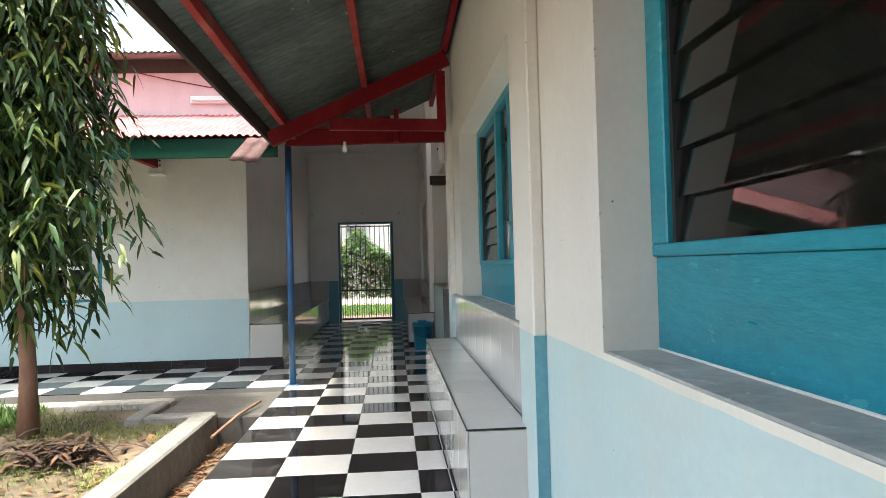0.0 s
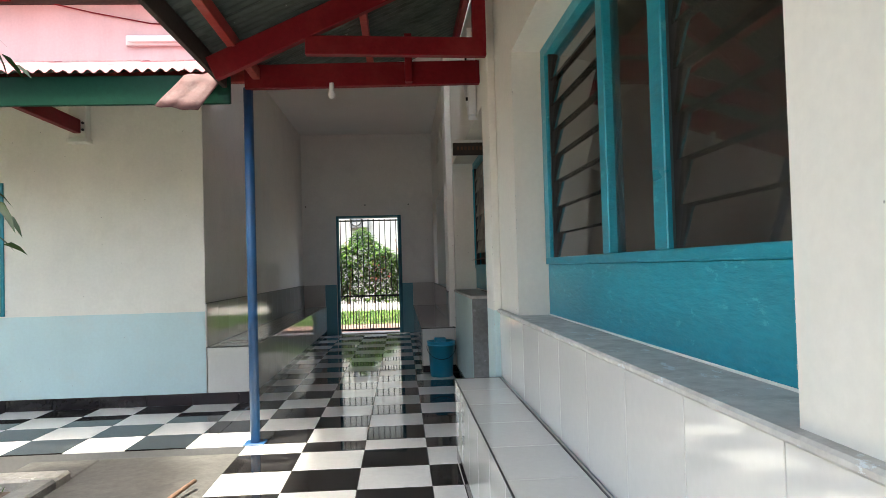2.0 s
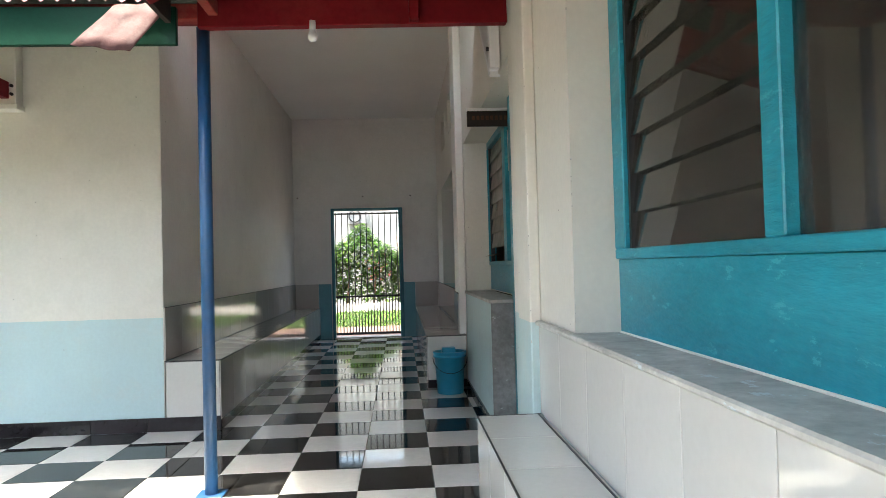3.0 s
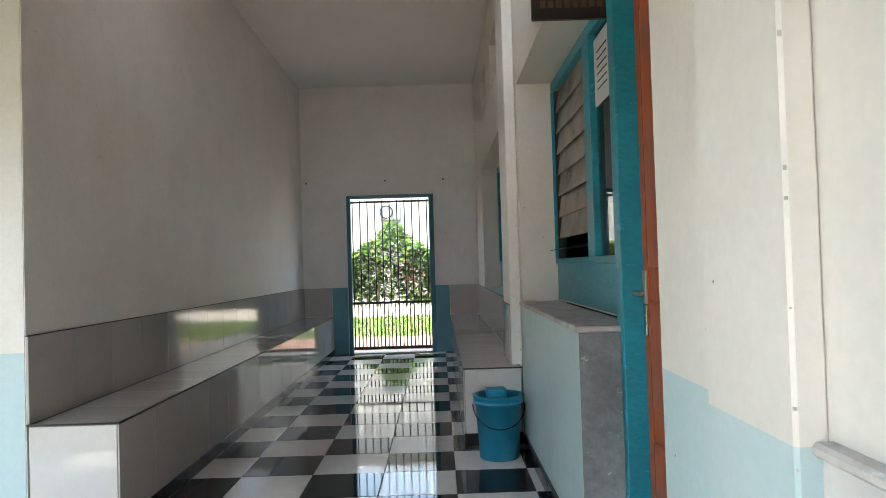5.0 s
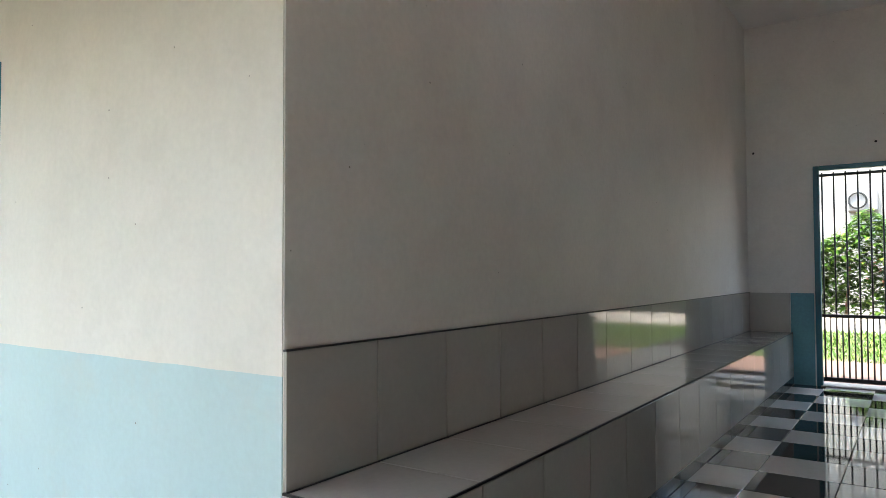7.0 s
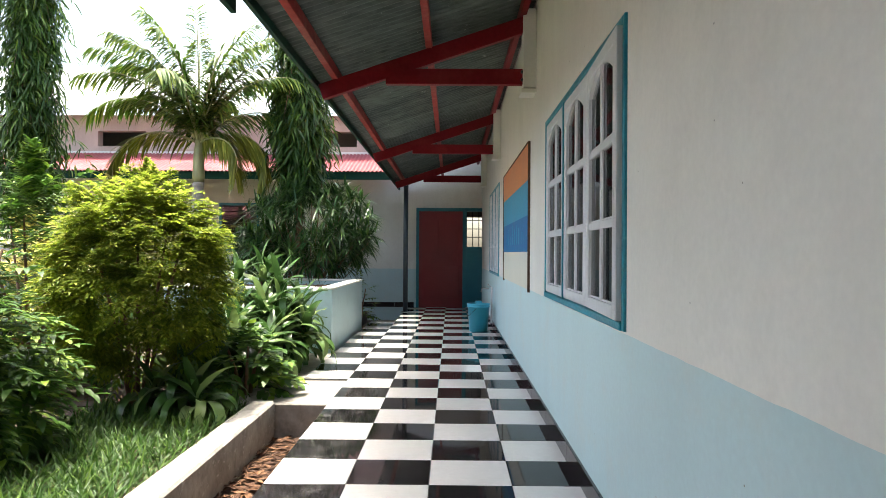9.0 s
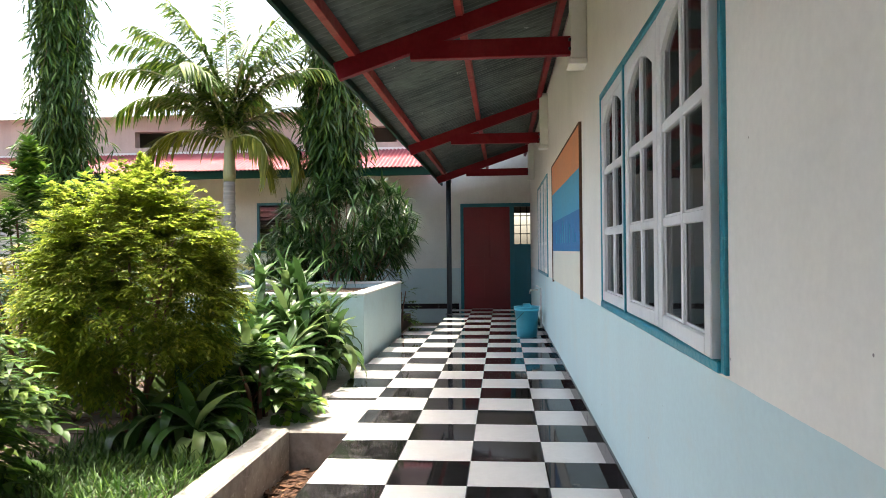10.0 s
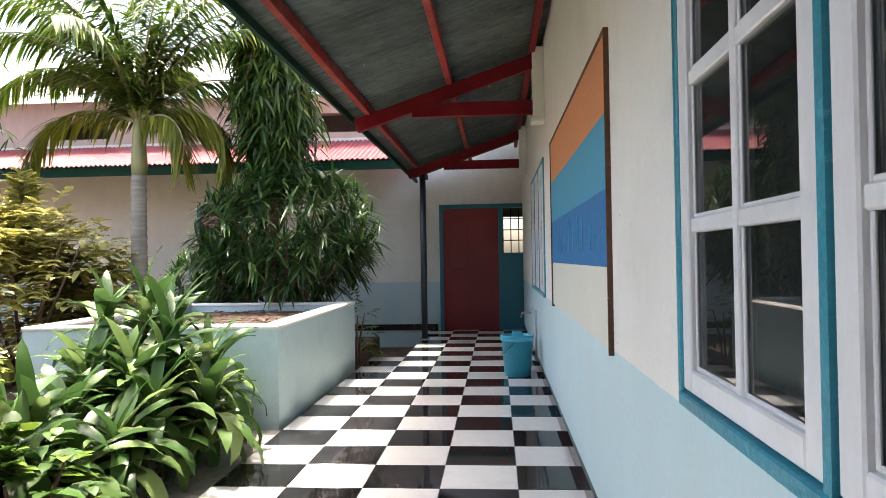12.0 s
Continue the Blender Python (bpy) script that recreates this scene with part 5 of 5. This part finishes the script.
def spray_bush(name, label, x, y, r, h, sprays, leaflets, ll, lw, spray_len, material, base=-0.05, droop=0.35, stems=5, squash=0.35, upright=0.25, domed=0):
    """A shrub of feathery sprays over its dome, on a few stems."""
    t = thing(name, label, "shrub", "", (x, y, base))
    for k in range(stems):
        a = 2 * math.pi * k / stems + 0.4
        bm = tube(bmesh.new(), [(0.04 * math.cos(a), 0.04 * math.sin(a), 0), (r * 0.25 * math.cos(a), r * 0.25 * math.sin(a), h * 0.4), (r * 0.5 * math.cos(a), r * 0.5 * math.sin(a), h * 0.78)], [0.02, 0.014, 0.006], 7)
        part("stem", bm, bark, t)
    lumps = [(rs.uniform(0, 2 * math.pi), rs.uniform(-0.6, 0.95), rs.uniform(0.75, 1.1)) for _ in range(22)]
    P, D, L, W, DR = [], [], [], [], []
    for k in range(sprays):
        a, s, k2 = lumps[rs.randint(len(lumps))]
        a += rs.normal(0, 0.4)
        s = min(0.99, max(-0.9, s + rs.normal(0, 0.28)))
        rr = (rs.uniform(0.55, 1.0) ** 0.5) * k2
        c = math.sqrt(max(0.02, 1 - s * s))
        start = Vector((math.cos(a) * c * r * rr, math.sin(a) * c * r * rr, h * (squash + (1 - squash) * max(-0.6, s) * rr) if s > -0.2 else h * max(0.06, squash + 0.42 * s)))
        if domed:
            if k % domed == 0:
                ta, ts = rs.uniform(0, 2 * math.pi), rs.uniform(-0.62, 1.0)
                tr = rs.uniform(0.74, 1.06) * (1.1 if k % 7 == 0 else 1.0)
            a, s = ta + rs.normal(0, 0.13), min(1.0, max(-0.9, ts + rs.normal(0, 0.045)))
            c = math.sqrt(max(0.02, 1 - s * s)) if s > 0 else 1.0 + 0.62 * s
            rr = tr * rs.uniform(0.86, 1.0)
            start = Vector((math.cos(a) * c * r * rr, math.sin(a) * c * r * rr, h * (squash + (1 - squash) * s * rr) if s > 0 else h * squash * (1 + 0.88 * s)))
            a += rs.normal(0, 0.55)
        start -= Vector((math.cos(a), math.sin(a), 0)) * spray_len * 0.4
        d = Vector((math.cos(a) * c, math.sin(a) * c, s * 0.7 + upright)).normalized()
        side = d.cross(Vector((0, 0, 1)))
        side = side.normalized() if side.length > 0.05 else Vector((1, 0, 0))
        m = leaflets
        for i in range(m):
            f = (i + 0.5) / m
            p = start + d * spray_len * f - Vector((0, 0, droop * spray_len * f * f))
            for sg in (-1, 1):
                P.append(p)
                D.append(side * sg + d * (0.5 + 0.8 * f) + Vector((0, 0, rs.uniform(-0.5, 0.15))))
                L.append(ll * rs.uniform(0.75, 1.2) * (1.1 - 0.35 * f))
                W.append(lw * rs.uniform(0.8, 1.2))
                DR.append(rs.uniform(0.1, 0.5))
    leaf_part("foliage", t, material, leaf_mesh("foliage", P, D, L, W, DR), "")
    return t


spray_bush("feathery_shrub", "rounded yellow-green shrub with fine feathery leaves", -6.15, 5.66, 0.66, 1.68, 4300, 6, 0.056, 0.018, 0.18, leaf_bush, squash=0.55, upright=0.15, droop=0.5, domed=16)
spray_bush("leafy_shrub", "loose green shrub with feathered drooping leaves", -4.95, 5.08, 0.66, 1.5, 420, 7, 0.125, 0.038, 0.34, leaf_feather, droop=0.5)
spray_bush("leafy_shrub", "tall light green shrub with feathered leaves", -6.9, 4.4, 0.7, 1.85, 400, 7, 0.13, 0.036, 0.36, leaf_feather, droop=0.45)
spray_bush("low_shrub", "low green shrub by the kerb", -6.6, 6.32, 0.34, 0.55, 80, 4, 0.12, 0.06, 0.2, leaf_feather, stems=3)
spray_bush("low_shrub", "low light green shrub between strap-leaved plants", -7.1, 5.45, 0.5, 0.6, 80, 4, 0.12, 0.05, 0.22, leaf_feather, stems=3)
spray_bush("croton_bush", "tall pale yellow variegated croton bush", -11.4, 2.9, 1.25, 2.0, 1300, 4, 0.2, 0.08, 0.36, leaf_croton, droop=0.6, stems=7)
spray_bush("croton_bush", "pale yellow variegated croton bush", -9.2, 3.0, 0.7, 1.5, 260, 4, 0.2, 0.07, 0.3, leaf_croton, droop=0.6, stems=5)
spray_bush("low_shrub", "green shrub beside the planter end", -12.1, 6.5, 0.3, 0.75, 50, 4, 0.11, 0.04, 0.22, leaf_feather, stems=3)


def whorl_shrub(x, y, r, h, whorls, label):
    """A shrub of stems that end in whorls of narrow leaves."""
    t = thing("whorled_shrub", label, "shrub", "", (x, y, -0.05))
    P, D, L = [], [], []
    for k in range(whorls):
        a, s = rs.uniform(0, 2 * math.pi), rs.uniform(-0.85, 1.0)
        c = math.sqrt(max(0.02, 1 - s * s))
        q = rs.uniform(0.6, 1.0)
        p = Vector((math.cos(a) * c * r * q, math.sin(a) * c * r * q, h * (0.62 + 0.36 * s * q)))
        if k % 8 == 0:
            part("stem", tube(bmesh.new(), [(rs.uniform(-0.08, 0.08), rs.uniform(-0.08, 0.08), 0), (p.x * 0.5, p.y * 0.5, p.z * 0.6), p], [0.016, 0.01, 0.005], 5, cap=False), bark, t)
        ax = Vector((math.cos(a) * c, math.sin(a) * c, s * 0.6 + 0.55)).normalized()
        for i in range(18):
            b = rs.uniform(0, 2 * math.pi)
            o = ax.orthogonal().normalized()
            w = ax.cross(o)
            P.append(p - ax * rs.uniform(0, 0.12))
            D.append(o * math.cos(b) + w * math.sin(b) + ax * rs.uniform(0.1, 1.0))
            L.append(rs.uniform(0.2, 0.34))
    leaf_part("foliage", t, leaf_whorl, leaf_mesh("foliage", P, D, L, 0.03, rs.uniform(0.05, 0.3, len(P))))
    return t


whorl_shrub(-12.1, 5.72, 1.1, 2.4, 300, "dark shrub with whorls of narrow leaves behind the planter")
whorl_shrub(-12.9, 4.7, 0.8, 1.7, 110, "dark shrub with whorls of narrow leaves by the shaded wall")


def strap_leaf(bend, L, W):
    """One broad pointed leaf, folded along the rib and bent over."""
    bm = bmesh.new()
    rows = []
    n = 7
    for k in range(n + 1):
        t = k / n
        ang = radians(68) - bend * t
        if k == 0:
            p = Vector((0, 0, 0))
        else:
            p = p + Vector((math.cos(ang), 0, math.sin(ang))) * (L / n)
        w = W * (0.35 + 0.65 * math.sin(math.pi * min(1, t * 0.95 + 0.12)) ** 0.8) if t < 0.99 else 0.002
        up = Vector((-math.sin(ang), 0, math.cos(ang)))
        rows.append([bm.verts.new(p + Vector((0, s * w / 2, 0)) + up * abs(s) * w * 0.13 + up * 0.004 * math.sin(9 * t + s)) for s in (-1, 0, 1)])
    for a, b in zip(rows, rows[1:]):
        for j in (0, 1):
            bm.faces.new((a[j], b[j], b[j + 1], a[j + 1])).smooth = True
    me = bpy.data.meshes.new("leaf")
    bm.to_mesh(me)
    bm.free()
    me.materials.append(leaf_drac)
    return me


strap_meshes = [strap_leaf(b, L, W) for b, L, W in ((1.3, 0.36, 0.075), (2.1, 0.40, 0.085), (2.7, 0.42, 0.088), (3.2, 0.42, 0.082), (0.7, 0.34, 0.065))]


def strap_plant(x, y, h, r, heads, per_head, label, size=1.0):
    """A clump of canes, each with a rosette of broad strap leaves that arch over."""
    t = thing("strap_leaf_plant", label, "plant", "strap-leaved plants", (x, y, -0.05))
    for k in range(heads):
        a = 2.4 * k
        rr = r * math.sqrt(k / heads)
        hx, hy, hz = rr * math.cos(a), rr * math.sin(a), h * (1 - 0.55 * (k / heads)) * rs.uniform(0.85, 1.05)
        part("cane", tube(bmesh.new(), [(hx * 0.3, hy * 0.3, 0), (hx * 0.8, hy * 0.8, hz * 0.6), (hx, hy, hz * 0.8)], [0.016, 0.014, 0.01], 7), bark, t)
        for i in range(per_head):
            f = i / per_head
            ob = new("leaf", strap_meshes[4 if f > 0.88 else (0 if f > 0.65 else rs.randint(1, 4))])
            ob.parent = t
            ob.location = (hx, hy, hz * (0.3 + 0.5 * f))
            s = rs.uniform(0.9, 1.25) * size
            ob.scale = (s, s * rs.uniform(0.85, 1.15), s)
            ob.rotation_euler = (rs.uniform(-0.25, 0.25), rs.uniform(-0.25, 0.35) - 0.3 * f, 2.39996 * i + rs.uniform(-0.3, 0.3))
    return t


strap_plant(-8.15, 6.02, 1.3, 0.5, 10, 28, "large clump of green strap-leaved plants on the apron")
strap_plant(-7.75, 6.15, 0.85, 0.5, 10, 28, "dense low clump of green strap-leaved plants on the apron")
strap_plant(-6.95, 6.0, 0.75, 0.34, 8, 22, "green strap-leaved plant in the bed")
strap_plant(-5.95, 6.05, 0.35, 0.25, 4, 14, "young green strap-leaved plant in the bed")


def scatter(name, label, category, material, n, area, size, width, flat=False, z=-0.05, keep=None):
    """Uncountable blades or litter over an area, as one sheet of stuff."""
    x = rs.uniform(area[0], area[1], n)
    y = rs.uniform(area[2], area[3], n)
    if keep is not None:
        ok = keep(x, y)
        x, y = x[ok], y[ok]
    m = len(x)
    pos = np.stack([x, y, np.full(m, z) + (rs.uniform(0, 0.012, m) if flat else 0)], 1)
    way = around(m)
    way[:, 2] = rs.uniform(-0.05, 0.25, m) if flat else rs.uniform(0.5, 2.2, m)
    me = leaf_mesh(name, pos, way, rs.uniform(0.6, 1.3, m) * size, rs.uniform(0.7, 1.3, m) * width, rs.uniform(0.0, 0.15, m) if flat else rs.uniform(0.1, 0.7, m))
    me.materials.append(material)
    return tagged(new(name, me), label, category, kind="stuff")


def clumpy(x, y):
    return np.sin(x * 4.1 + np.sin(y * 3.3)) + np.cos(y * 5.2 + x * 1.7) + rs.uniform(-1.2, 1.2, len(x)) > -0.1


scatter("grass", "tufts of green grass along the kerb", "grass", kerb_grass, 8500, (-6.2, -3.2, 5.4, 6.45), 0.17, 0.009)
scatter("dry_grass", "sparse yellowing grass on dry soil", "grass", grass_mat, 24000, (-5.0, -1.8, 3.0, 6.4), 0.07, 0.006, keep=lambda x, y: clumpy(x, y) & ~((x > -2.35) & (y > 5.7)))
scatter("leaf_litter", "dry brown leaves on the bed", "leaves", dry_mat, 260, (-3.4, -1.8, 3.5, 5.7), 0.09, 0.03, True)
scatter("leaf_litter", "dry brown leaves in the drain", "leaves", dry_mat, 1500, (-6.2, -2.7, 6.66, 7.04), 0.09, 0.03, True, -0.27)
scatter("leaf_litter", "dry leaves in the drain by the veranda", "leaves", dry_mat, 500, (-1.58, -1.22, 2.0, 5.9), 0.09, 0.025, True, -0.27)
scatter("leaf_litter", "dry brown leaves in the garden", "leaves", dry_mat, 1600, (-12.5, -6.3, 2.6, 6.2), 0.1, 0.035, True)
scatter("leaf_litter", "dry leaves on the planter soil", "leaves", dry_mat, 500, (PX0 + 0.15, PX1 - 0.15, PY0 + 0.15, PY1 - 0.15), 0.09, 0.03, True, 0.632)
sh = thing("leaf_pile", "dark heap of dead drooping leaves on dry soil", "leaves", "", (-2.35, 4.75, -0.05))
n = 320
leaf_part("dead_leaves", sh, dead_dark, leaf_mesh("dead_leaves", np.stack([rs.normal(0, 0.16, n), rs.normal(0, 0.12, n), rs.uniform(0.0, 0.12, n)], 1), around(n) + np.stack([np.zeros(n), np.zeros(n), rs.uniform(-0.4, 0.5, n)], 1), rs.uniform(0.12, 0.26, n), 0.03, 0.3))


# ---- classroom furniture seen dimly through the louvres ----
def school_chair(x, y, turn):
    c = thing("school_chair", "dark wooden school chair behind the louvres", "chair", "school chairs", (x, y, 0))
    part("seat", boxes((-0.2, 0.2, -0.2, 0.2, 0.43, 0.455), bevel=0.006), door_wood, c)
    part("backrest", boxes((-0.2, 0.2, 0.185, 0.205, 0.62, 0.92), bevel=0.006), white_plastic, c, "pale backrest panel")
    for sx, sy, top in ((-0.18, -0.18, 0.43), (0.18, -0.18, 0.43), (-0.18, 0.19, 0.92), (0.18, 0.19, 0.92)):
        part("leg", boxes((sx - 0.015, sx + 0.015, sy - 0.015, sy + 0.015, 0, top)), black_iron, c)
    c.rotation_euler = (0, 0, radians(turn))
    return c


def school_desk(x, y):
    c = thing("school_desk", "plain wooden school desk behind the louvres", "desk", "school desks", (x, y, 0))
    part("top", boxes((-0.25, 0.25, -0.55, 0.55, 0.72, 0.75), bevel=0.005), door_wood, c)
    for sx in (-0.21, 0.21):
        for sy in (-0.5, 0.5):
            part("leg", boxes((sx - 0.02, sx + 0.02, sy - 0.02, sy + 0.02, 0, 0.72)), door_wood, c)
    part("apron", boxes((0.2, 0.215, -0.48, 0.48, 0.45, 0.72)), door_wood, c)
    return c


for x, y, turn in ((1.5, 3.3, 80), (1.55, 4.1, 95), (1.5, 4.9, 70), (1.6, 5.7, 100), (2.9, 3.6, 85), (2.9, 5.0, 90), (1.5, 0.4, 90), (1.6, 1.3, 75)):
    school_chair(x, y, turn)
for x, y in ((2.15, 3.4), (2.2, 4.9), (3.5, 4.3), (2.2, 0.8)):
    school_desk(x, y)

# ---- beyond the gate ----
setting("yard_paving", boxes((-8, 6, 15.11, 17.3, -0.3, -0.03)), paving_brown, "brown brick paving outside the gate", "pavement")
setting("yard_lawn", boxes((-8, 8, 17.3, 22.2, -0.3, -0.05)), soil, "earth under the grass outside the gate", "ground")
scatter("lawn_grass", "sunlit lawn outside the gate", "grass", leaf_hedge, 18000, (-4.5, 3.0, 17.4, 22.2), 0.12, 0.016, z=-0.05)
setting("yard_path", boxes((-12, 12, 22.2, 26.6, -0.3, -0.04)), concrete_pale, "pale sunlit path outside the gate", "pavement")
hd = thing("hedge", "tall bright green leafy hedge outside the gate", "hedge", "", (0, 0, 0))
n = 19000
hx = rs.uniform(-6, 5, n)
top = 1.72 + 0.75 * np.exp(-((hx + 1.5) / 0.75) ** 2) + 0.1 * np.sin(hx * 3.1) + 0.08 * np.sin(hx * 7.3)
hz = rs.uniform(0, 1, n) ** 0.8 * top
leaf_part("foliage", hd, leaf_hedge, leaf_mesh("foliage", np.stack([hx, 26.9 + rs.uniform(0, 0.9, n) + 0.2 * np.sin(hz * 3), hz], 1), around(n) + np.array((0, -0.6, 0.1)), rs.uniform(0.14, 0.3, n), rs.uniform(0.07, 0.13, n), rs.uniform(0.1, 0.6, n)))
n = 60
fx = rs.normal(-1.0, 0.3, n)
leaf_part("blossoms", hd, flower_pink, leaf_mesh("blossoms", np.stack([fx, 26.75 + rs.uniform(0, 0.2, n), rs.uniform(0.7, 1.6, n)], 1), around(n) + np.array((0, -0.6, 0.4)), 0.12, 0.09, 0.2), "small pink blossoms")
for k in range(12):
    part("stem", tube(bmesh.new(), [(-5.6 + k * 0.9, 27.3, -0.1), (-5.5 + k * 0.9, 27.35, 1.2), (-5.7 + k * 0.9, 27.3, 2.2)], [0.04, 0.03, 0.01], 6), bark, hd)
bd = thing("white_building", "white plastered building beyond the hedge", "building", "", (0, 0, 0))
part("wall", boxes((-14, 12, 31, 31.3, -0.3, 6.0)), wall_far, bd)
part("roof_edge", boxes((-14, 12, 30.6, 31.0, 6.0, 6.15)), roof_white, bd)
part("window", boxes((1.5, 3.0, 30.97, 31.0, 3.0, 4.4)), pane_glass, bd)
ac = thing("air_conditioner", "white outdoor air conditioner unit on the far wall", "air conditioner", "", (0, 0, 0))
part("casing", boxes((-2.17, -1.4, 30.62, 31.0, 2.85, 3.45), bevel=0.02), casing_grey, ac)
part("fan_grille", lathe(bmesh.new(), 0, 0, [(0.25, 0.0), (0.25, 0.03), (0.2, 0.03), (0.2, 0.0)], 24), black_iron, ac, "dark round fan grille").matrix_local = pose(-1.9, 30.6, 3.15, 90, 0, 0)

# ---- floor tiles ----
J0 = 7.06
def is_black(i, j):
    return (i + j) % 2 != 0


# veranda along the east wall: rows south of the narrow cut row
S0 = 6.806
for i, a, b in cells(-1.2, 0.45, 0.0):
    tile_at(floor_1, a, b, S0, J0, not is_black(i, 0))
    for j, c, d2 in cells(S0 - 0.4 * 21, S0, S0):
        if b > 0.18 and d2 > 2.9 and d2 < 6.6:
            tile_at(floor_1, a, 0.17, c, d2, not is_black(i, -j - 2))
        else:
            tile_at(floor_1, a, b, c, d2, not is_black(i, -j - 2))
for i, a, b in cells(-1.478, 0.7, 0.0):
    for j, c, d2 in cells(J0, 14.86, J0):
        if c > 9.9 and a >= 0.07:
            continue
        bb = min(b, 0.074) if c > 9.7 and b > 0.074 and d2 > 10 else b
        if bb - a > 0.01:
            tile_at(floor_2, a, bb, c, d2, is_black(i, j))
for i, a, b in cells(-15.38, -1.478, 0.0):
    for j, c, d2 in cells(J0, 8.59, J0):
        if a < -1.49 and b > -1.477:
            b = -1.478
        tile_at(floor_3, a, b, c, d2, is_black(i, j))
for i, a, b in cells(-12.3, -7.2, 0.0):
    tile_at(floor_3, a, b, 6.662, J0, is_black(i, -1))
